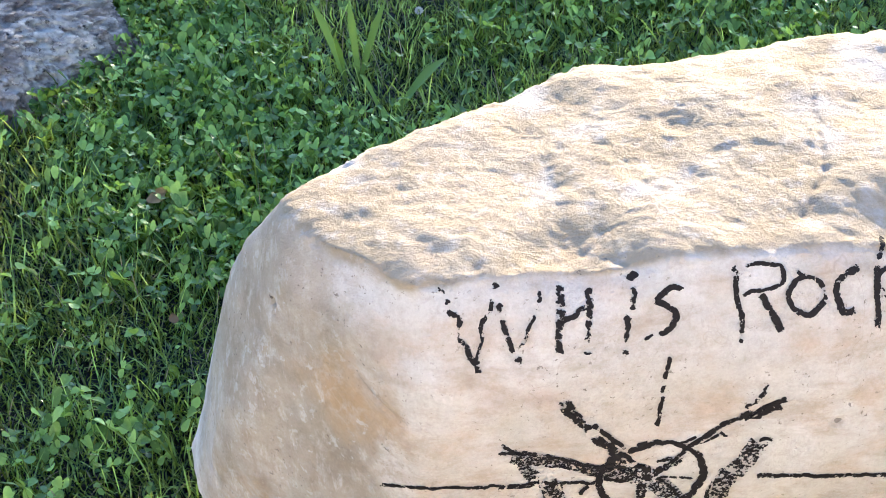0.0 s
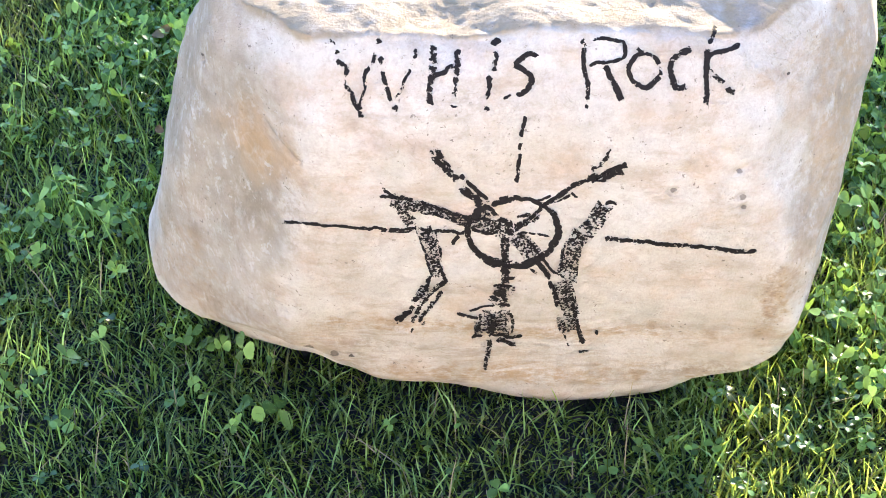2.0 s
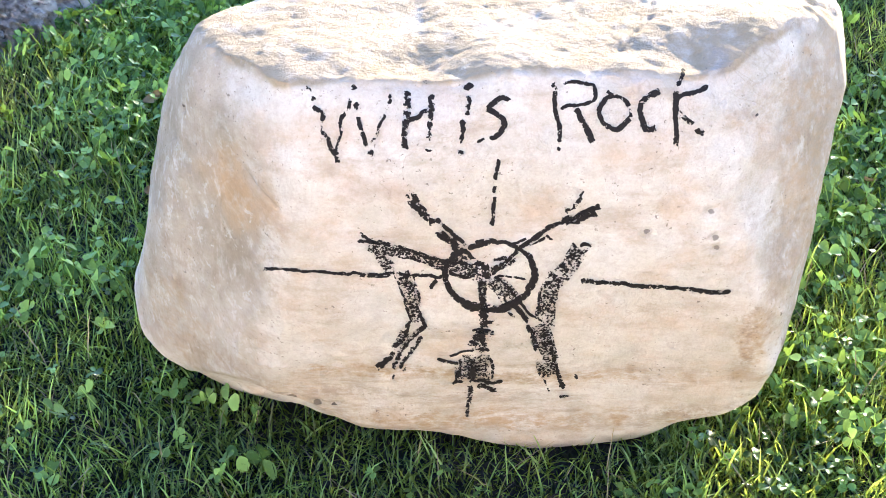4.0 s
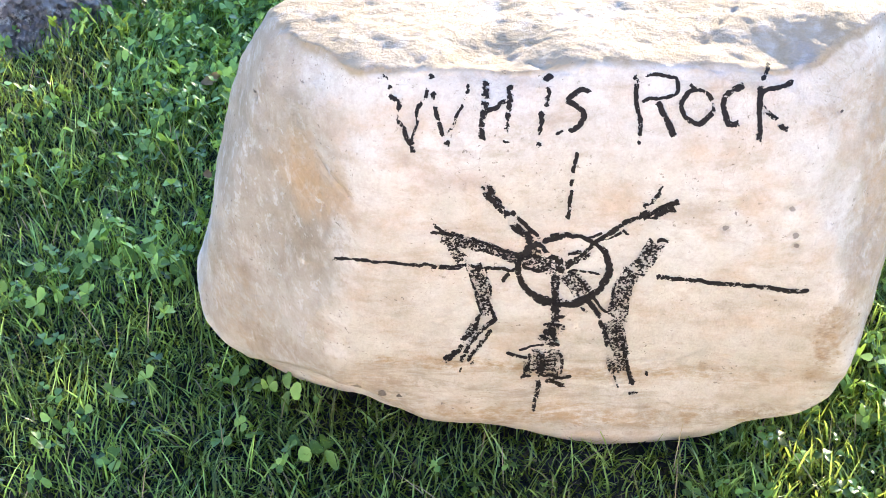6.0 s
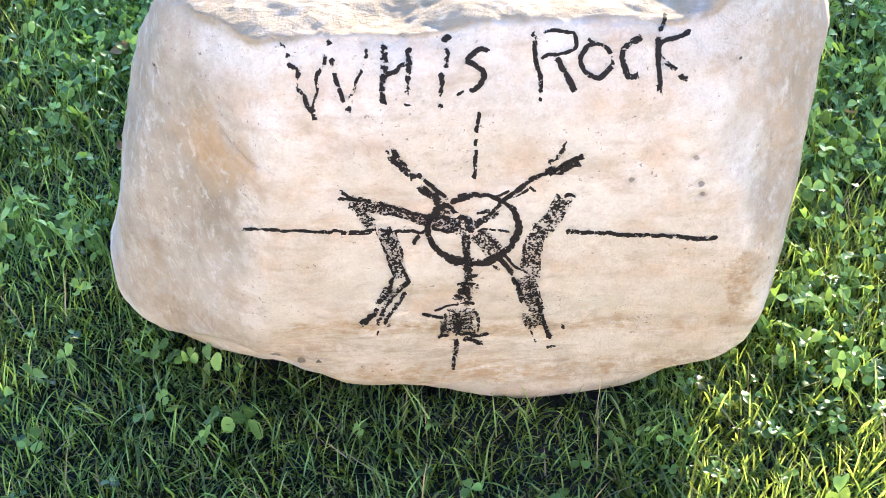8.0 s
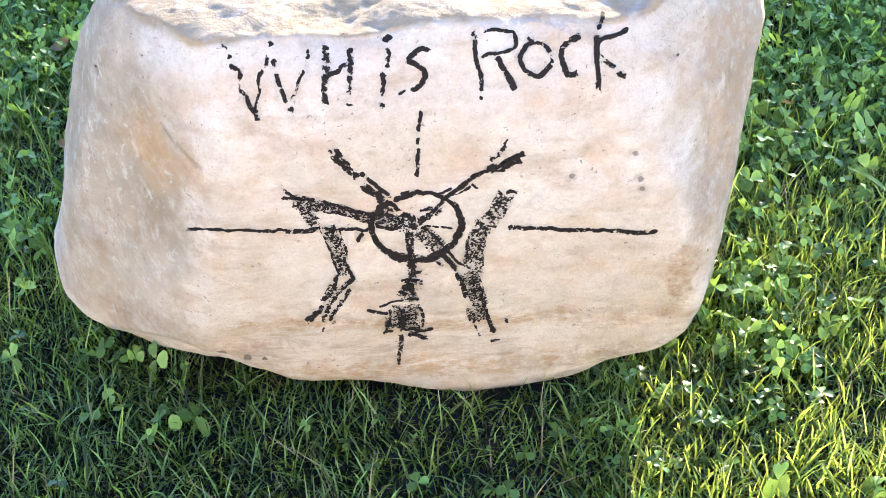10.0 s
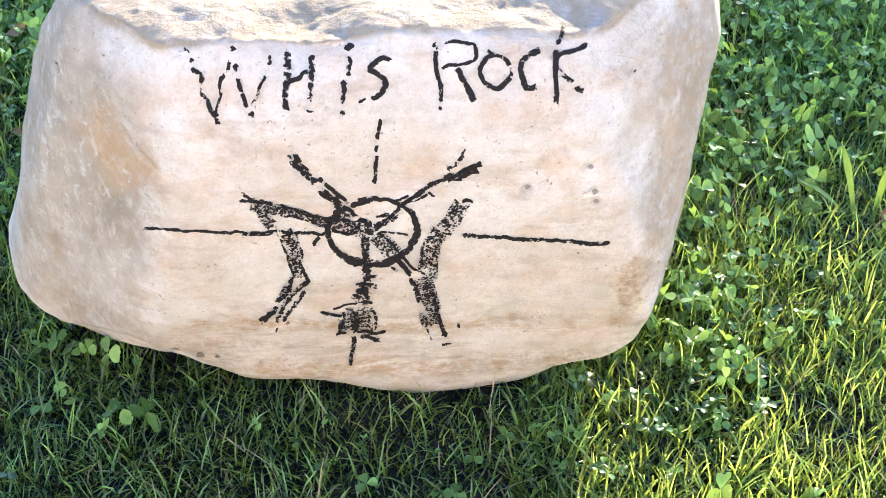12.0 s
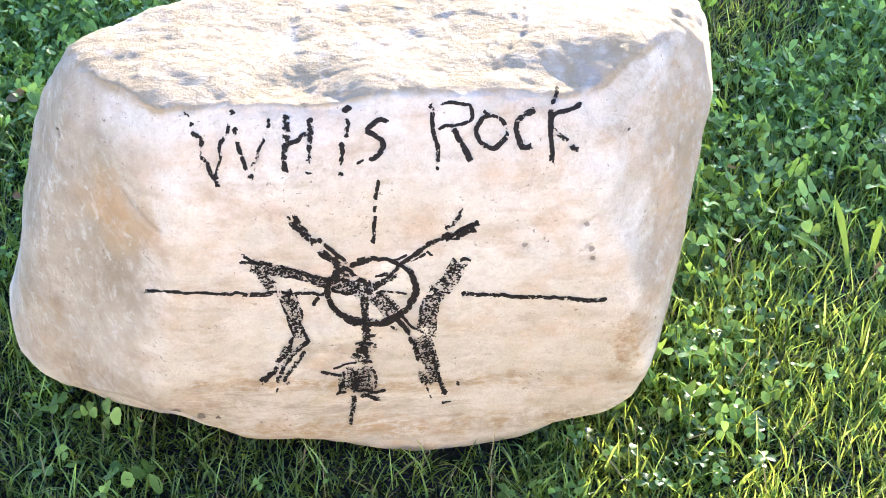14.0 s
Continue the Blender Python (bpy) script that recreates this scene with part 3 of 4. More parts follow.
STROKES["ring"] = [
    (6.2, 0.05, [(-24, -20), (-32, -28), (-35, -37), (-33, -47), (-27, -55), (-17, -61), (-5, -65), (8, -66), (21, -65), (32, -60), (42, -54), (47, -46), (52, -38), (51, -30), (49, -22), (45, -17)]),
    (3.9, 0.12, [(49, -20), (43, -16), (37, -12), (29, -9), (20, -7), (12, -7), (5, -8), (-3, -11), (-12, -14)]),
    (2.2, 0.1, [(-4, -8), (1, -7), (5, -6)]),
]
STROKES["ray_upper"] = [
    (6.2, 0.1, [(-66, 30), (-63, 25), (-58, 20), (-51, 13), (-44, 7)]),
    (6.7, 0.08, [(-41, 2), (-34, -4), (-26, -9), (-21, -14)]),
    (3.9, 0.12, [(-42, 13), (-37, 8), (-30, 3), (-23, -3), (-13, -11)]),
    (3.4, 0.45, [(-73, 34), (-69, 32), (-65, 29)]),
    (5.0, 0.34, [(-65, 36), (-61, 31), (-56, 24), (-51, 17)]),
    (5.0, 0.1, [(-29, -20), (-22, -18), (-15, -14)]),
]
STROKES["ray_fork"] = [
    (4.5, 0.08, [(37, -13), (45, -9), (53, -4), (63, 2), (73, 7), (85, 12), (100, 17), (110, 21), (121, 25)]),
    (6.7, 0.22, [(82, 10), (92, 14), (102, 16), (116, 20)]),
    (4.5, 0.42, [(86, 18), (91, 22), (97, 27), (102, 32), (105, 39)]),
    (2.2, 0.1, [(29, -9), (37, -7), (46, -4)]),
    (2.8, 0.3, [(41, -12), (55, -7), (65, -2)]),
    (2.8, 0.3, [(65, -1), (68, -3), (71, -6)]),
    (3.4, 0.35, [(88, 12), (101, 11)]),
]
STROKES["ray_low"] = [
    (3.4, 0.16, [(-119, -1), (-113, -5), (-106, -9), (-96, -11), (-87, -12)]),
    (3.4, 0.25, [(-121, -9), (-113, -9), (-105, -10)]),
    (2.8, 0.2, [(-87, -12), (-77, -13), (-61, -18), (-46, -23), (-31, -25), (-22, -25)]),
    (2.8, 0.4, [(-76, -21), (-62, -24), (-48, -29), (-37, -32)]),
    (9.0, 0.55, [(-102, -12), (-88, -16), (-73, -18), (-57, -22)]),
    (7.3, 0.56, [(-57, -22), (-43, -27), (-31, -30)]),
]
STROKES["limb_bent"] = [
    (10.1, 0.55, [(-109, -11), (-102, -16), (-96, -25), (-89, -32)]),
    (6.7, 0.4, [(-88, -33), (-82, -37), (-75, -37), (-69, -34)]),
    (11.8, 0.54, [(-76, -38), (-73, -47), (-70, -57), (-67, -67), (-67, -78)]),
    (2.8, 0.3, [(-87, -35), (-82, -43), (-78, -55), (-75, -65), (-72, -75), (-76, -84)]),
    (3.4, 0.35, [(-68, -37), (-64, -50), (-62, -62)]),
    (4.5, 0.3, [(-73, -76), (-77, -86), (-84, -94), (-91, -99)]),
    (4.5, 0.12, [(-89, -103), (-94, -107), (-101, -112), (-108, -116)]),
    (3.9, 0.22, [(-63, -68), (-60, -75), (-57, -80), (-62, -83), (-68, -87)]),
    (4.5, 0.38, [(-67, -86), (-76, -94), (-82, -101), (-87, -108), (-92, -117)]),
    (4.5, 0.4, [(-61, -89), (-69, -97), (-77, -106), (-86, -116)]),
    (6.7, 0.55, [(-78, -86), (-84, -95)]),
    (2.2, 0.5, [(-90, -119), (-93, -126)]),
    (2.8, 0.48, [(-79, -114), (-82, -120)]),
]
STROKES["scribble"] = [
    (14.6, 0.54, [(-34, -29), (-22, -31), (-9, -34), (2, -35)]),
    (4.5, 0.22, [(-17, -15), (-11, -20), (-4, -25), (4, -28)]),
    (7.8, 0.5, [(-21, -21), (-12, -26), (0, -31)]),
    (2.8, 0.25, [(-27, -25), (-13, -27), (0, -27)]),
    (2.8, 0.3, [(-31, -36), (-18, -38), (-3, -38)]),
    (13.4, 0.54, [(10, -40), (18, -46), (25, -54), (29, -58)]),
    (2.8, 0.3, [(13, -38), (21, -44), (30, -52), (34, -58)]),
    (4.5, 0.25, [(8, -33), (15, -30), (22, -27), (30, -21), (38, -14)]),
    (3.4, 0.46, [(10, -35), (20, -31), (30, -26), (37, -20)]),
    (3.4, 0.4, [(12, -24), (20, -22), (28, -19)]),
]
STROKES["stem"] = [
    (7.3, 0.15, [(4, -26), (5, -33), (4, -41)]),
    (8.4, 0.34, [(3, -40), (1, -49), (1, -58), (1, -66)]),
    (9.5, 0.2, [(1, -66), (0, -73), (0, -83)]),
    (2.8, 0.12, [(-1, -77), (4, -77), (10, -76)]),
    (2.0, 0.15, [(-12, -84), (-5, -83), (3, -84), (10, -85)]),
    (8.4, 0.2, [(-3, -83), (-6, -89), (-11, -95), (-15, -99)]),
    (13.4, 0.44, [(2, -81), (0, -90), (-3, -97), (-3, -105)]),
    (2.0, 0.15, [(4, -100), (-4, -99), (-12, -100), (-21, -101), (-29, -104), (-36, -106)]),
    (3.9, 0.3, [(-25, -107), (-25, -113), (-29, -119), (-31, -125)]),
    (23.5, 0.52, [(-10, -104), (-10, -111), (-12, -119), (-13, -125)]),
    (6.7, 0.25, [(-14, -107), (-13, -113), (-15, -120), (-20, -125)]),
    (3.4, 0.25, [(4, -105), (5, -112), (4, -123)]),
    (2.2, 0.12, [(-18, -123), (-8, -124), (3, -125), (14, -123)]),
    (3.4, 0.15, [(-12, -128), (-3, -129), (4, -131), (8, -131)]),
    (2.5, 0.15, [(-48, -107), (-42, -109), (-35, -111), (-27, -111)]),
    (2.2, 0.2, [(-36, -128), (-30, -126), (-23, -125)]),
    (7.8, 0.52, [(-26, -116), (-28, -124)]),
]
STROKES["tail"] = [
    (5.0, 0.25, [(-19, -127), (-18, -134), (-21, -142)]),
    (4.5, 0.22, [(-21, -142), (-22, -147), (-24, -153)]),
]
STROKES["limb_broad"] = [
    (3.4, 0.12, [(98, -11), (103, -8), (107, -9), (110, -11)]),
    (4.5, 0.3, [(107, -12), (102, -15), (97, -17)]),
    (12.9, 0.54, [(98, -13), (91, -21), (86, -29), (78, -35)]),
    (14.6, 0.54, [(74, -36), (68, -46), (63, -56), (61, -66), (58, -77)]),
    (2.8, 0.4, [(91, -16), (80, -26), (66, -37)]),
    (2.8, 0.42, [(58, -46), (55, -58), (53, -70)]),
    (5.0, 0.2, [(42, -78), (45, -85), (47, -93), (50, -101)]),
    (13.4, 0.53, [(53, -78), (57, -89), (59, -98), (61, -107)]),
    (11.2, 0.55, [(59, -104), (61, -112), (63, -118)]),
    (3.9, 0.25, [(62, -90), (64, -104), (67, -114), (70, -129)]),
    (2.8, 0.2, [(66, -127), (73, -126)]),
    (6.7, 0.56, [(50, -108), (51, -115), (54, -119)]),
    (2.2, 0.5, [(52, -119), (55, -125), (57, -132)]),
    (5.0, 0.14, [(30, -60), (34, -65), (39, -71), (43, -77)]),
    (2.8, 0.22, [(34, -58), (40, -64), (45, -69), (50, -72)]),
    (2.8, 0.46, [(23, -67), (28, -71), (32, -74)]),
    (2.2, 0.42, [(66, -135), (70, -135), (75, -134)]),
]
STROKES["drop"] = [
    (3.4, 0.08, [(-44, -42), (-48, -46), (-50, -49)]),
]
STROKES["drip"] = [
    (3.1, 0.05, [(81, -119), (83, -119), (85, -119)]),
]


LETTERS = {"W": "W", "H": "H", "i": "i", "s": "s", "R": "R", "o": "o", "c": "c", "k": "k"}
SYMBOL = {"tick": ("stroke", "short upright black painted stroke"), "line": ("line", "long thin black painted line"),
          "ring": ("ring", "bold black painted ring"), "ray_upper": ("ray", "black painted double ray"),
          "ray_fork": ("ray", "black painted forked ray"), "ray_low": ("ray", "dry black painted ray"),
          "limb_bent": ("limb", "scribbled dry black limb"), "scribble": ("scribble", "dry black scribble inside the ring"),
          "stem": ("stem", "scribbled black stem with flared foot"), "tail": ("tail", "short black painted tail"),
          "limb_broad": ("limb", "broad scribbled dry black limb"), "drop": ("drop", "spot of black paint"), "drip": ("drop", "small round spot of black paint")}


def onto_boulder(x, z):
    """The skin of the boulder where the painter's brush meets it, for a place on the painter's plane."""
    place = FACE + Vector((x, 0, 0)) + FACE_UP * z
    hit, normal, _, _ = BOULDER_SKIN.ray_cast(PAINTER, (place - PAINTER).normalized())
    return (hit, normal) if hit else (None, None)


def brush(strokes, lift):
    verts, quads, edge, dryness = [], [], [], []
    for number, (width, dry, way) in enumerate(strokes):
        way = np.array(way, float) / 1000
        way = np.concatenate([[2 * way[0] - way[1]], way, [2 * way[-1] - way[-2]]])
        line = []
        for i in range(1, len(way) - 2):
            steps = max(3, int(np.linalg.norm(way[i + 1] - way[i]) / 0.0016))
            for t in np.linspace(0, 1, steps, endpoint=i == len(way) - 3):
                a, b, c, e = way[i - 1:i + 3]
                line.append(0.5 * (2 * b + (c - a) * t + (2 * a - 5 * b + 4 * c - e) * t * t + (3 * b - a - 3 * c + e) * t ** 3))
        line = np.array(line)
        jig = np.c_[line, np.full(len(line), number * 0.37)]
        line = line + 0.0009 * np.c_[value_noise(jig, 160, 3), value_noise(jig, 160, 4)]
        along = np.gradient(line, axis=0)
        along /= np.linalg.norm(along, axis=1)[:, None] + 1e-9
        side = np.c_[-along[:, 1], along[:, 0]]
        half = width / 2000 * (1.18 if width > 9 else 1.27) * (1 + 0.22 * value_noise(jig, 90, 9))
        across = 6 if width < 9 else 12
        first = len(verts)
        for i, (p, q, h) in enumerate(zip(line, side, half)):
            end = min(i, len(line) - 1 - i) * 0.0016 / max(h, 0.001)
            for j in range(across + 1):
                u = 2 * j / across - 1
                x, z = p + q * u * h
                hit, normal = onto_boulder(x, z)
                if hit is None:
                    hit, normal = FACE + Vector((x, 0, 0)) + FACE_UP * z, Vector((0, -1, 0))
                verts.append(hit + normal * (lift + 0.00004 * number))
                edge.append(max(abs(u), 1 - min(end, 1)))
                dryness.append(dry)
        for i in range(len(line) - 1):
            for j in range(across):
                a = first + i * (across + 1) + j
                quads.append((a, a + 1, a + across + 2, a + across + 1))
    return np.array(verts), quads, edge, dryness


def paint_boulder():
    for n, (key, strokes) in enumerate(STROKES.items()):
        v, q, edge, dry = brush(strokes, 0.0006 + 0.00012 * (n % 3))
        name, label = ("letter", "black painted letter " + LETTERS[key]) if key in LETTERS else SYMBOL[key]
        under(new(name, mesh_of(name, v, [q], PAINT, edge=edge, dry=dry)), boulder, label)


paint_boulder()


# ---- the grey stones behind ----
def rough_stone(middle, facets, seed, label, level=6):
    """A weathered stone: facets are outward normals with a place on each."""
    s, f = ball(level)
    middle = np.array(middle)
    m = []
    for n, place in facets:
        n = np.array(n) / np.linalg.norm(n)
        m.append(n / (n @ (np.array(place) - middle)))
    reach = ((np.maximum(s @ np.array(m).T, 1e-6) ** 12).sum(axis=1)) ** (-1 / 12)
    v = s * reach[:, None]
    p = v + middle
    out = s * (0.016 * fractal(p, 9, 4, seed) + 0.024 * (0.5 - np.abs(fractal(p * (0.8, 1.2, 1.6), 34, 6, seed + 7, 0.72))) + 0.006 * fractal(p, 120, 2, seed + 3))[:, None]
    ob = new("stone", mesh_of("stone", v + out, [f], GREY_STONE))
    ob.location = middle + np.array((0.05, -0.115, 0.01))
    return tagged(ob, label, "stone")


rough_stone((-1.20, 1.62, 0.02), [((0.75, -0.62, 0.25), (-0.87, 1.37, 0.03)), ((0.85, 0.45, 0.25), (-0.80, 1.55, 0.04)), ((0.05, -0.12, 1), (-1.0, 1.5, 0.11)),
                                  ((-1, 0, 0.2), (-1.7, 1.6, 0.0)), ((0, 1, 0.3), (-1.2, 1.86, 0.0)), ((0, 0, -1), (-1.2, 1.6, -0.06)),
                                  ((-0.2, -1, 0.2), (-1.2, 1.15, 0.02)), ((0.5, -0.4, 0.75), (-0.90, 1.42, 0.075))], 5,
            "weathered grey stone with a crest coloured pale as if sunlit, sunk in grass", 7)
rough_stone((-1.35, 2.25, 0.04), [((0.6, -0.8, 0.3), (-1.10, 1.98, 0.05)), ((1, 0.3, 0.2), (-1.0, 2.2, 0.04)), ((0, -0.1, 1), (-1.3, 2.2, 0.20)),
                                  ((-1, 0, 0.2), (-1.8, 2.2, 0.0)), ((0, 1, 0.3), (-1.3, 2.6, 0.0)), ((0, 0, -1), (-1.3, 2.2, -0.06)), ((-0.3, -1, 0.3), (-1.5, 1.95, 0.04))], 23,
            "dark grey stone standing behind the lawn")
rough_stone((0.43, 1.68, 0.01), [((0, -1, 0.3), (0.43, 1.63, 0.02)), ((1, 0, 0.3), (0.50, 1.68, 0.02)), ((-1, 0, 0.3), (0.36, 1.68, 0.02)), ((0, 1, 0.3), (0.43, 1.74, 0.02)),
                                 ((0.1, 0, 1), (0.43, 1.68, 0.055)), ((0, 0, -1), (0.43, 1.68, -0.02))], 31, "small grey stone half hidden in the grass")


# ---- lawn ----
def free_spots(count, x0, x1, y0, y1, rng, keep=None):
    p = np.c_[rng.uniform(x0, x1, count), rng.uniform(y0, y1, count)]
    low = np.c_[p, np.full(count, 0.015)]
    q = p + (0.02, -0.035)
    ok = inside_boulder(low) > 1.0
    ok &= ~((0.77 * (q[:, 0] + 0.80) - 0.64 * (q[:, 1] - 1.22) < -0.03) & (q[:, 0] < -0.73 - 0.5 * (q[:, 1] - 1.40)) & (q[:, 1] < 1.71) & (q[:, 1] > 1.0) & (q[:, 0] > -1.7))
    if keep is not None:
        ok &= keep(p)
    return p[ok]


def blades(spots, rng, length, width, lean, droop):
    """Tapered, bent ribbons of three joints each."""
    n = len(spots)
    turn = rng.uniform(0, 2 * math.pi, n)
    face = turn + math.pi / 2 + rng.normal(0, 0.5, n)
    size = length * np.exp(np.clip(rng.normal(0, 0.42, n), -0.9, 0.7))
    tilt = np.abs(rng.normal(0, lean, n)) + 0.12
    bend = rng.uniform(0.2, 1.0, n) * droop
    half = width * rng.uniform(0.6, 1.3, n) / 2
    out = np.c_[np.cos(turn), np.sin(turn)]
    side = np.c_[np.cos(face), np.sin(face), rng.normal(0, 0.25, n)]
    at = np.c_[spots, np.full(n, -0.004)]
    joints, angle = [at], tilt
    for part in (0.36, 0.36, 0.28):
        step = np.c_[out * np.sin(angle)[:, None], np.cos(angle)] * (size * part)[:, None]
        at = at + step
        at[:, 2] = np.maximum(at[:, 2], 0.004)
        joints.append(at)
        angle = angle + bend * 0.5
    rows = []
    for j, w in ((0, 0.75), (1, 1.0), (2, 0.75)):
        rows += [joints[j] - side * (half * w)[:, None], joints[j] + side * (half * w)[:, None]]
    rows.append(joints[3])
    v = np.stack(rows, axis=1).reshape(-1, 3)
    base = np.arange(n)[:, None] * 7
    quads = np.concatenate([base + (0, 1, 3, 2), base + (2, 3, 5, 4)])
    tris = base + (4, 5, 6)
    along = np.tile([0, 0, 0.3, 0.3, 0.65, 0.65, 1.0], n)
    return v, [quads, tris], along


LEAF_ROWS = ((0.0, 0.08), (0.22, 0.62), (0.52, 1.0), (0.82, 0.94), (1.0, 0.42))


def leaflet_shape():
    """One heart-tipped leaflet along +x, unit long, folded at the midrib: vertices, quads, how far out."""
    v, along = [], []
    for t, w in LEAF_ROWS:
        notch = -0.07 if t == 1.0 else 0.0
        v += [(t, -0.46 * w, 0.17 * w), (t + notch, 0, 0), (t, 0.46 * w, 0.17 * w)]
        along += [0.15 + 0.5 * t, 1.0 - abs(t - 0.5), 0.15 + 0.5 * t]
    q = [(3 * i + j, 3 * i + 3 + j, 3 * i + 4 + j, 3 * i + 1 + j) for i in range(len(LEAF_ROWS) - 1) for j in (0, 1)]
    return np.array(v), np.array(q), np.array(along)


def clovers(spots, rng, size, height):
    """Three-part leaves on thin stalks."""
    lv, lq, la = leaflet_shape()
    n = len(spots)
    big = size * np.exp(np.clip(rng.normal(-0.05, 0.26, n), -0.6, 0.35))
    top = height * np.exp(np.clip(rng.normal(0, 0.30, n), -0.6, 0.4))
    spin = rng.uniform(0, 2 * math.pi, n)
    slope = rng.normal(0, 0.55, (n, 2))
    shift = rng.normal(0, 0.010, (n, 2))
    verts, quads, along = [], [], []
    hub = np.c_[spots + shift, top]
    count = 0
    for k in range(3):
        a = spin + k * 2 * math.pi / 3 + rng.normal(0, 0.12, n)
        up = rng.normal(0.15, 0.5, n)
        c, s = np.cos(a)[:, None], np.sin(a)[:, None]
        x = (lv[:, 0] + 0.05)[None] * big[:, None] * np.cos(up)[:, None]
        y = lv[:, 1][None] * big[:, None] * rng.uniform(0.85, 1.1, n)[:, None]
        z = (lv[:, 2][None] * rng.uniform(0.2, 2.4, n)[:, None] + lv[:, 0][None] * np.sin(up)[:, None] - 0.25 * lv[:, 0][None] ** 2) * big[:, None]
        px, py = x * c - y * s, x * s + y * c
        pz = z + px * slope[:, :1] + py * slope[:, 1:]
        p = np.stack([px, py, pz], axis=2) + hub[:, None]
        verts.append(p.reshape(-1, 3))
        quads.append((np.arange(n)[:, None, None] * len(lv) + lq[None] + count).reshape(-1, 4))
        along.append(np.tile(la, n))
        count += n * len(lv)
    r = 0.0007
    foot = np.c_[spots, np.zeros(n)]
    stalk = np.stack([foot + (-r, 0, 0), foot + (r, 0, 0), hub + (r, 0, -0.001), hub + (-r, 0, -0.001)], axis=1)
    verts.append(stalk.reshape(-1, 3))
    quads.append(np.arange(n)[:, None] * 4 + np.arange(4)[None] + count)
    along.append(np.zeros(n * 4))
    return np.concatenate(verts), [np.concatenate(quads)], np.concatenate(along)


def patch(p, scale, seed):
    return fractal(np.c_[p, np.zeros(len(p))], scale, 3, seed)


def clover_share(p):
    """Where the clover grows thick: behind the boulder, at its right flank and in patches."""
    x, y = p[:, 0], p[:, 1]
    behind = np.clip((y - 0.42) * 1.4, -0.42, 0.5) * np.clip(0.7 - x, 0.25, 1.0)
    flank = 1.0 * np.exp(-((x - 0.32) / 0.12) ** 2 - ((y - 0.16) / 0.25) ** 2)
    return patch(p, 3.2, 81) * 0.75 + behind + flank


NEAR = (-1.25, 1.1, -0.3, 1.85)
FAR = (-2.6, 2.4, -1.6, 3.4)


def outside_near(p):
    return ~((p[:, 0] > NEAR[0]) & (p[:, 0] < NEAR[1]) & (p[:, 1] > NEAR[2]) & (p[:, 1] < NEAR[3]))


def outer_lawn(p):
    """The lawn beyond the near stretch, thinning out unevenly."""
    reach = np.hypot(p[:, 0] + 0.1, p[:, 1] - 0.9)
    return outside_near(p) & (reach < 2.25 + 0.5 * patch(p, 2.0, 93))


def grow_lawn():
    rng = np.random.default_rng(4)

    def stuff(name, shapes, material, label, category):
        v, f, along = shapes
        tagged(new(name, mesh_of(name, v, f, material, along=along)), label, category, kind="stuff")

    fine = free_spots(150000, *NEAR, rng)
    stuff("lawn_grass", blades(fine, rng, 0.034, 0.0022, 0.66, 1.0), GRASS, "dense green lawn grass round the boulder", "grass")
    tall = free_spots(6000, *NEAR, rng, lambda p: patch(p, 4, 17) > 0.0)
    stuff("tall_grass", blades(tall, rng, 0.045, 0.0025, 0.8, 1.0), GRASS, "longer green blades among the lawn", "grass")
    upright = free_spots(16000, 0.12, 1.0, -0.3, 0.45, rng, lambda p: patch(p, 5, 19) > -0.25)
    stuff("sunny_grass", blades(upright, rng, 0.034, 0.0027, 0.45, 0.9), GRASS, "upright bright blades at the sunny edge of the lawn", "grass")
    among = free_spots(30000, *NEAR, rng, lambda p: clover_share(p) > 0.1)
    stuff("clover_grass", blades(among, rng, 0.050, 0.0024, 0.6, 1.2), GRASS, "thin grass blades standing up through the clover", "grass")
    dead = free_spots(7500, *NEAR, rng)
    stuff("dry_grass", blades(dead, rng, 0.045, 0.0016, 1.0, 0.6), STRAW, "pale dry grass clippings in the lawn", "dry grass")
    green = free_spots(26000, *NEAR, rng, lambda p: clover_share(p) + rng.normal(0, 0.30, len(p)) > 0.36)
    stuff("clover_patch", clovers(green, rng, 0.0118, 0.036), CLOVER, "green clover leaves growing through the lawn", "clover")
    # low dark layer added so the gaps in the grass look shaded
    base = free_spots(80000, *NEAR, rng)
    stuff("thatch", blades(base, rng, 0.021, 0.0032, 0.9, 0.6), GAP_DARK, "near-black blades added to deepen the shade between the grass", "thatch")
    rest = free_spots(75000, *FAR, rng, outer_lawn)
    stuff("outer_grass", blades(rest, rng, 0.046, 0.0042, 0.6, 1.0), GRASS, "green lawn grass farther off", "grass")
    rest = free_spots(7000, *FAR, rng, lambda p: outer_lawn(p) & (clover_share(p) > 0.1))
    stuff("outer_clover", clovers(rest, rng, 0.016, 0.045), CLOVER, "clover leaves in the lawn farther off", "clover")


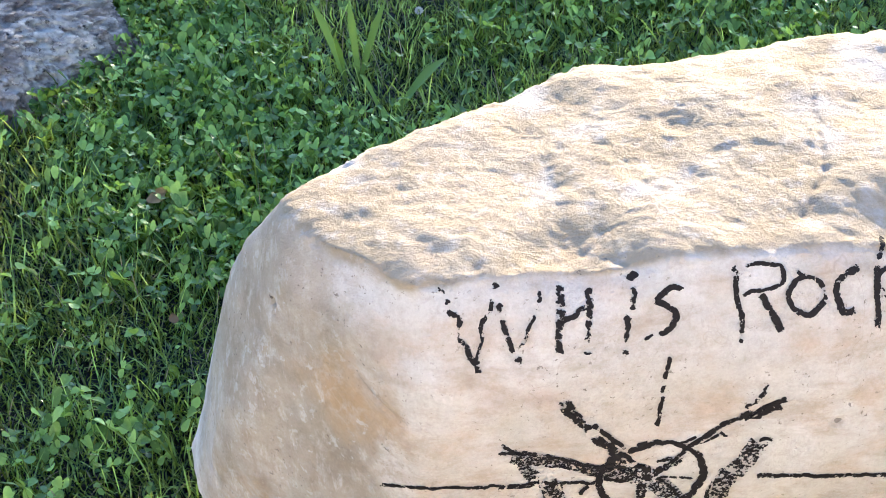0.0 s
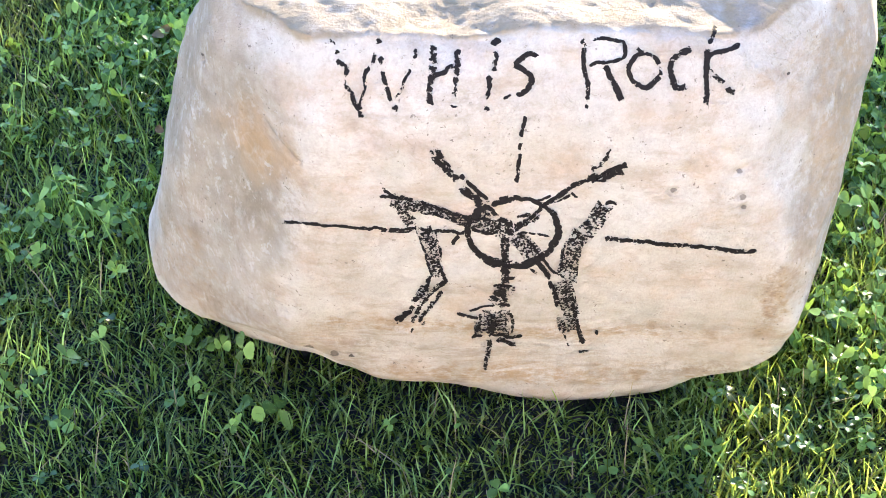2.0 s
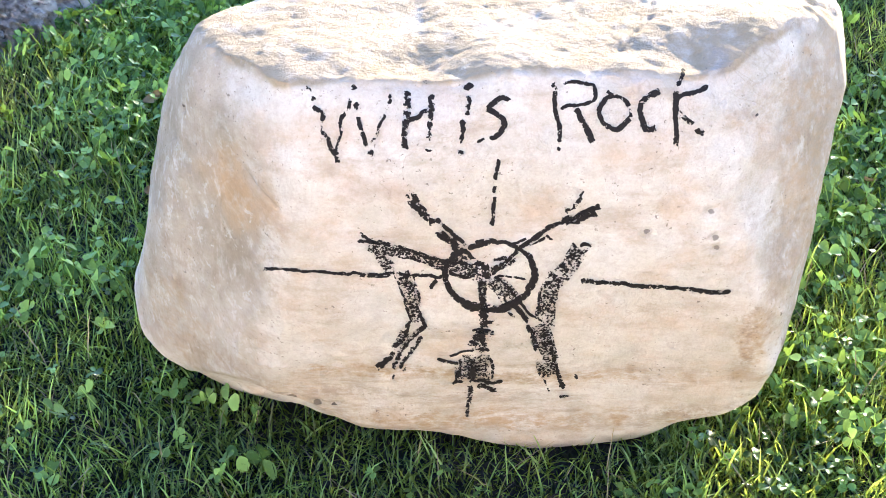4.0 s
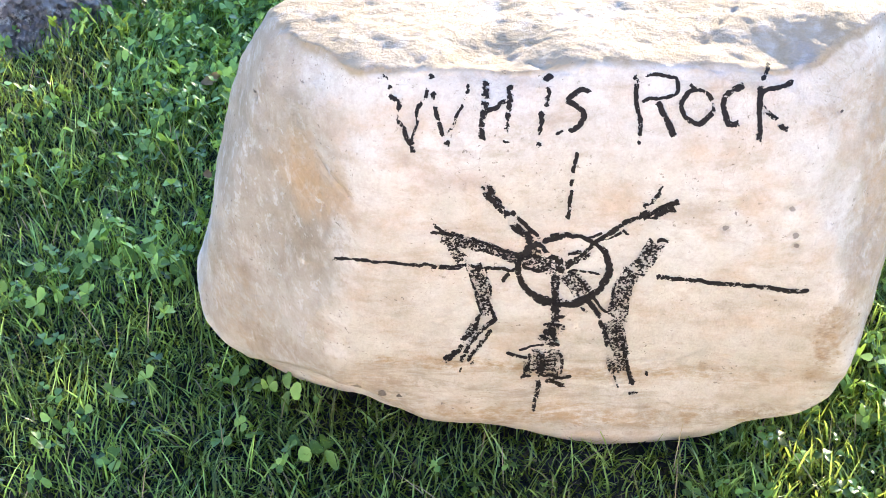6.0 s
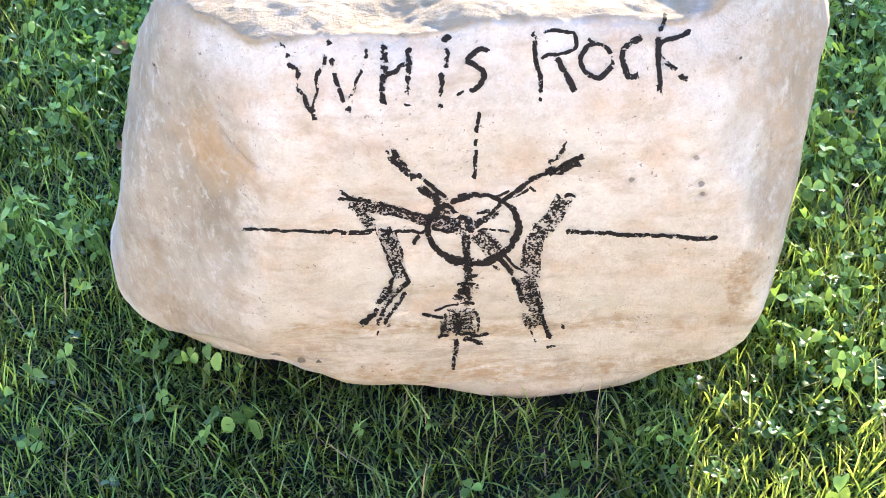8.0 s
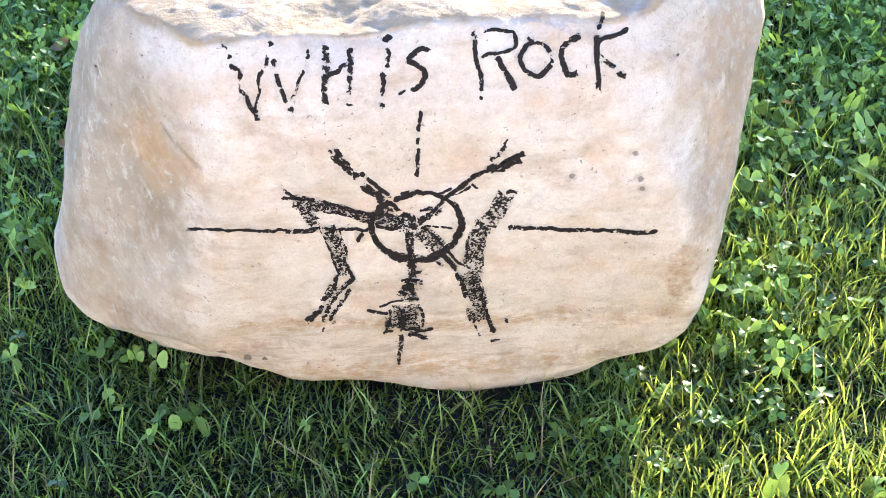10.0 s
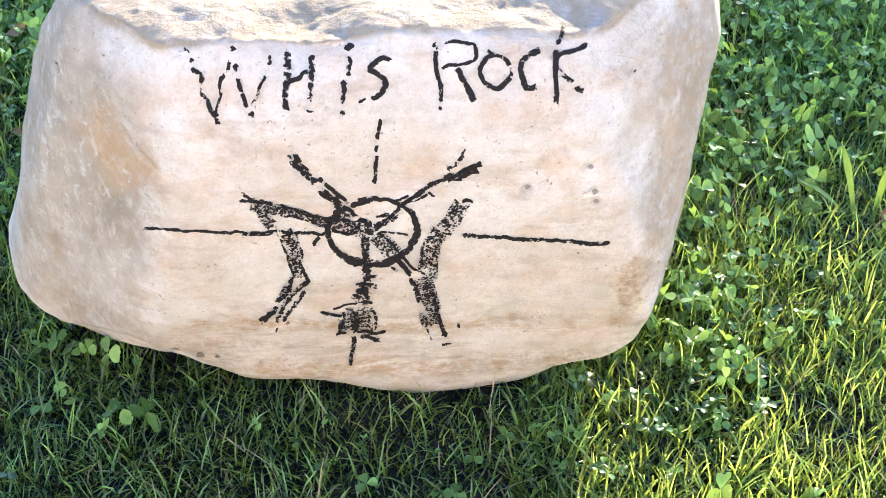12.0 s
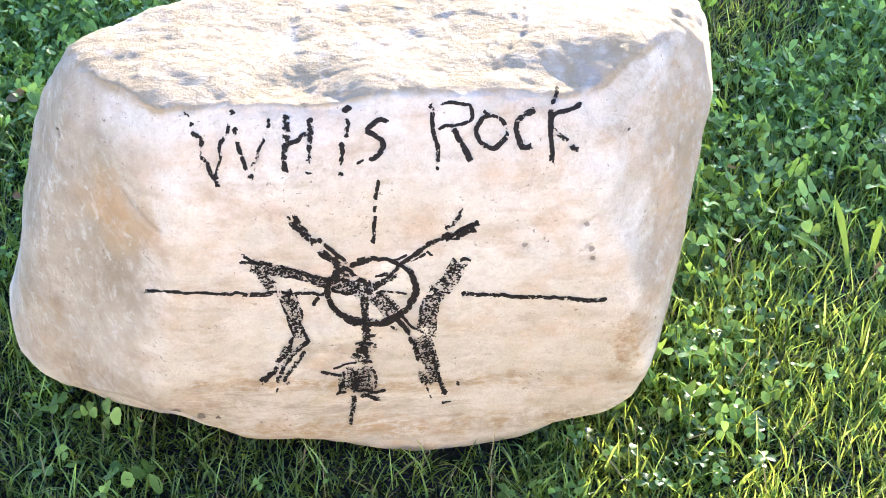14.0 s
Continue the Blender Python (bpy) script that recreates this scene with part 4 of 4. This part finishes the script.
# ---- plants that can be told apart ----
def clover_plant(rng, size):
    lv, lq, la = leaflet_shape()
    ob = new("clover")
    top = 0.042 * rng.uniform(0.8, 1.25)
    bend = rng.normal(0, 0.006, 2)
    v, q = [], []
    for i in range(4):
        t = i / 3
        for a in range(4):
            v.append((bend[0] * t * t + 0.0008 * math.cos(a * math.pi / 2), bend[1] * t * t + 0.0008 * math.sin(a * math.pi / 2), top * t - 0.004 * (1 - t)))
    for i in range(3):
        for a in range(4):
            b = (a + 1) % 4
            q.append((i * 4 + a, i * 4 + b, i * 4 + 4 + b, i * 4 + 4 + a))
    under(new("stalk", mesh_of("stalk", v, [q], CLOVER_ONE, along=np.zeros(16))), ob)
    for k in range(3):
        w = lv.copy()
        up = rng.normal(0.15, 0.3)
        w[:, 2] = w[:, 2] * rng.uniform(0.4, 2.0) - 0.22 * w[:, 0] ** 2 + w[:, 0] * up
        w[:, 0] += 0.05
        w = w * size
        a = k * 2 * math.pi / 3 + rng.normal(0, 0.1)
        w = np.c_[w[:, 0] * math.cos(a) - w[:, 1] * math.sin(a) + bend[0], w[:, 0] * math.sin(a) + w[:, 1] * math.cos(a) + bend[1], w[:, 2] + top]
        under(new("leaflet", mesh_of("leaflet", w, [lq], CLOVER_ONE, along=la)), ob)
    return tagged(ob, "three-leaved green clover standing in the lawn", "clover", "clover round the boulder")


def plant_clovers():
    rng = np.random.default_rng(9)
    kinds = [clover_plant(rng, s) for s in (0.0115, 0.013, 0.0105, 0.014)]
    spots = [(-0.145, 0.010), (-0.503, 0.212), (-0.523, -0.104), (-0.42, -0.07), (0.03, -0.03), (0.113, 0.005), (-0.606, 0.233),
             (0.389, 0.109), (0.326, 0.022), (0.271, 0.085), (0.401, 0.232), (0.47, 0.585), (0.593, 0.621), (0.516, 0.362), (0.387, 0.26)]
    spots += [tuple(p) for p in free_spots(70, 0.20, 0.46, -0.02, 0.30, rng)]
    spots += [tuple(p) for p in free_spots(26, -0.15, 0.30, -0.15, 0.04, rng)]
    spots += [tuple(p) for p in free_spots(34, -0.75, -0.36, -0.12, 0.45, rng)]
    spots += [tuple(p) for p in free_spots(60, -0.95, -0.25, 0.45, 1.3, rng)]
    for i, (x, y) in enumerate(spots):
        m = pose(x, y, 0, rng.normal(0, 14), rng.normal(0, 14), rng.uniform(0, 360)) @ Matrix.Scale(rng.uniform(0.75, 1.1), 4)
        if i < len(kinds):
            kinds[i].matrix_basis = m
        else:
            copy_thing(kinds[i % len(kinds)], m)


def broad_blade(root, tip, width, arch, parent):
    a, b = np.array(root), np.array(tip)
    way = b - a
    side = np.cross(way, (0, 0, 1.0))
    side /= np.linalg.norm(side) + 1e-9
    v, along = [], []
    for t in np.linspace(0, 1, 9):
        w = width / 2 * (0.55 + 0.9 * t) * min(1, (1 - t) * 2.6 + 0.03)
        c = a + way * t + np.array((0, 0, arch * math.sin(math.pi * t)))
        v += [c - side * w + (0, 0, 0.25 * w), c, c + side * w + (0, 0, 0.25 * w)]
        along += [0.4 * t] * 3
    q = [(3 * i + j, 3 * i + 1 + j, 3 * i + 4 + j, 3 * i + 3 + j) for i in range(8) for j in (0, 1)]
    under(new("blade", mesh_of("blade", v, [q], BROAD, along=along)), parent)


def broad_tuft(x, y, tips, label):
    ob = new("broadleaf_grass")
    for dx, dy, z, width in tips:
        broad_blade((0.01 * math.copysign(1, dx), 0, 0.0), (dx, dy, z), width, 0.012, ob)
    ob.location = (x, y, 0)
    tagged(ob, label, "grass", "coarse grass tufts")


def plant_tufts():
    broad_tuft(-0.36, 1.28, [(-0.06, 0.06, 0.13, 0.013), (0.0, 0.07, 0.12, 0.012), (0.06, 0.08, 0.11, 0.014), (-0.02, -0.02, 0.10, 0.010)],
               "tuft of broad light-green grass blades in the lawn")
    broad_tuft(-0.30, 1.17, [(0.10, 0.06, 0.07, 0.020), (-0.04, 0.02, 0.07, 0.010)], "single broad light-green grass blade leaning over the lawn")
    broad_tuft(0.60, 0.42, [(-0.03, 0.06, 0.10, 0.010), (0.03, 0.03, 0.08, 0.009), (-0.09, 0.03, 0.06, 0.009)],
               "small tuft of coarse yellow-green grass blades")


def dry_leaf(x, y, z, size, turn, label):
    """A small curled dead leaf."""
    v, along = [], []
    for i in range(7):
        t = i / 6
        w = size * 0.36 * math.sin(math.pi * min(1, t * 0.92 + 0.06))
        for j in (-1, -0.5, 0, 0.5, 1):
            v.append((size * (t - 0.5), w * j, size * (0.28 * (t - 0.5) ** 2 + 0.16 * abs(j) ** 1.5 + 0.05 * math.sin(5 * t + 3 * j))))
            along.append(t)
    q = [(5 * i + j, 5 * i + 5 + j, 5 * i + 6 + j, 5 * i + 1 + j) for i in range(6) for j in range(4)]
    ob = tagged(new("dry_leaf", mesh_of("dry_leaf", v, [q], DEAD_LEAF, along=along)), label, "leaf", "dead leaves in the lawn")
    ob.matrix_basis = pose(x, y, z, 14, -18, turn)


def clover_flower(x, y, z):
    """A white clover head: small florets round a ball, on a stalk."""
    ob = new("clover_flower")
    s, f = ball(1)
    v = np.concatenate([[(0.0007 * math.cos(a), 0.0007 * math.sin(a), 0), (0.0007 * math.cos(a), 0.0007 * math.sin(a), z)] for a in np.linspace(0, 2 * math.pi, 6)[:-1]])
    q = [(2 * i, (2 * i + 2) % 10, (2 * i + 3) % 10, 2 * i + 1) for i in range(5)]
    under(new("stalk", mesh_of("stalk", v, [q], CLOVER_ONE, along=np.zeros(10))), ob)
    heads, faces = [], []
    for i, d in enumerate(s):
        if d[2] > -0.7:
            side = np.cross(d, (0.3, 0.5, 0.8))
            side /= np.linalg.norm(side)
            up = np.cross(side, d)
            a = len(heads)
            heads += list(np.array((0, 0, z + 0.004)) + np.array([d * 0.003, d * 0.006 + side * 0.0016, d * 0.0085, d * 0.006 - side * 0.0016, d * 0.006 + up * 0.0016, d * 0.006 - up * 0.0016]))
            faces += [(a, a + 1, a + 2, a + 3), (a, a + 4, a + 2, a + 5)]
    under(new("flower_head", mesh_of("flower_head", heads, [faces], PETAL, along=np.zeros(len(heads)))), ob, "small white clover flower head")
    ob.location = (x, y, 0)
    tagged(ob, "small white clover flower on a thin stalk", "flower")


def scatter_small():
    dry_leaf(-0.62, 0.91, 0.040, 0.035, 30, "curled tan dead leaf lying in the clover")
    dry_leaf(-0.56, 0.62, 0.036, 0.018, 110, "small red-brown dead leaf in the grass")
    dry_leaf(0.47, 0.66, 0.034, 0.022, 200, "small tan dead leaf in the grass")
    dry_leaf(0.62, 0.40, 0.034, 0.020, 70, "small brown dead leaf in the grass")
    clover_flower(-0.25, 1.42, 0.055)
    clover_flower(-0.20, 1.03, 0.050)


# ---- unseen wall behind the camera, added to bounce warm light onto the boulder ----
def garden_wall():
    bm = bmesh.new()
    bmesh.ops.create_cube(bm, size=1)
    for v in bm.verts:
        v.co = Vector((v.co.x * 13.0 + 1.2, v.co.y * 0.25 - 2.6, v.co.z * 1.45 + 0.63))
    bmesh.ops.bevel(bm, geom=bm.edges[:], offset=0.02, segments=2, affect="EDGES")
    me = bpy.data.meshes.new("unseen_wall")
    bm.to_mesh(me)
    bm.free()
    k = Nodes("wall_render")
    k.put(k.bsdf, "Base Color", k.mix(k.noise(3, 6, 0.6), (0.76, 0.69, 0.61), (0.82, 0.76, 0.69)))
    k.put(k.bsdf, "Roughness", 0.9)
    k.put(k.bsdf, "Normal", k.bump(k.noise(90, 5), 0.4, 0.004))
    me.materials.append(k.mat)
    tagged(new("unseen_wall", me), "plain warm wall added out of view to bounce light onto the boulder", "wall", kind="structure")


garden_wall()


# ---- the unseen tree, added so that its crown shades the lawn ----
def grow_tree():
    rng = np.random.default_rng(12)
    ob = new("tree")

    def limb(path, radii, name):
        v, q = [], []
        for p, r in zip(path, radii):
            for a in range(9):
                v.append((p[0] + r * math.cos(a * 2 * math.pi / 9), p[1] + r * math.sin(a * 2 * math.pi / 9), p[2]))
        for i in range(len(path) - 1):
            for a in range(9):
                b = (a + 1) % 9
                q.append((i * 9 + a, i * 9 + b, i * 9 + 9 + b, i * 9 + 9 + a))
        under(new(name, mesh_of(name, v, [q], BARK)), ob)

    limb([(0, 0, -0.1), (0.05, 0, 0.4), (0.0, 0.05, 1.6), (0.1, 0.0, 3.0), (0.05, 0.1, 4.6)], [0.30, 0.22, 0.18, 0.14, 0.05], "trunk")
    tips = []
    for i in range(9):
        a, z = i * 2.4, 1.7 + 0.32 * i
        far = 2.3 - 0.17 * i
        end = (far * math.cos(a), far * math.sin(a), z + 0.9)
        limb([(0, 0, z), (end[0] * 0.5, end[1] * 0.5, z + 0.55), end], [0.08, 0.05, 0.015], "limb")
        tips += [end, (end[0] * 0.55, end[1] * 0.55, z + 0.7)]
    tips.append((0.05, 0.1, 4.9))
    centres = np.concatenate([np.array(t) + rng.normal(0, 0.42, (9, 3)) * (1, 1, 0.7) for t in tips])
    n = 46
    p = np.repeat(centres, n, axis=0) + rng.normal(0, 0.22, (len(centres) * n, 3))
    a, b = rng.normal(size=(len(p), 3)), rng.normal(size=(len(p), 3))
    a /= np.linalg.norm(a, axis=1)[:, None]
    b -= a * (a * b).sum(axis=1)[:, None]
    b /= np.linalg.norm(b, axis=1)[:, None]
    v = np.stack([p - a * 0.07, p - b * 0.04, p + a * 0.07, p + b * 0.04], axis=1).reshape(-1, 3)
    q = np.arange(len(p) * 4).reshape(-1, 4)
    under(new("crown", mesh_of("crown", v, [q], FOLIAGE, along=np.zeros(len(v)))), ob)
    tagged(ob, "leafy broad-crowned tree added out of view to shade the lawn", "tree")
    return ob


# added trees, all out of view, placed to shape the sun on the lawn
tree = grow_tree()
tree.matrix_basis = pose(3.75, 13.05, 0, 0, 0, 254.0) @ Matrix.Scale(0.81, 4)
copy_thing(tree, pose(3.81, 9.50, 0, 0, 0, 229.9) @ Matrix.Scale(0.691, 4))
copy_thing(tree, pose(-6.3, -0.3, 0, 0, 0, 250) @ Matrix.Scale(1.23, 4))
grow_lawn()
plant_tufts()
plant_clovers()
scatter_small()
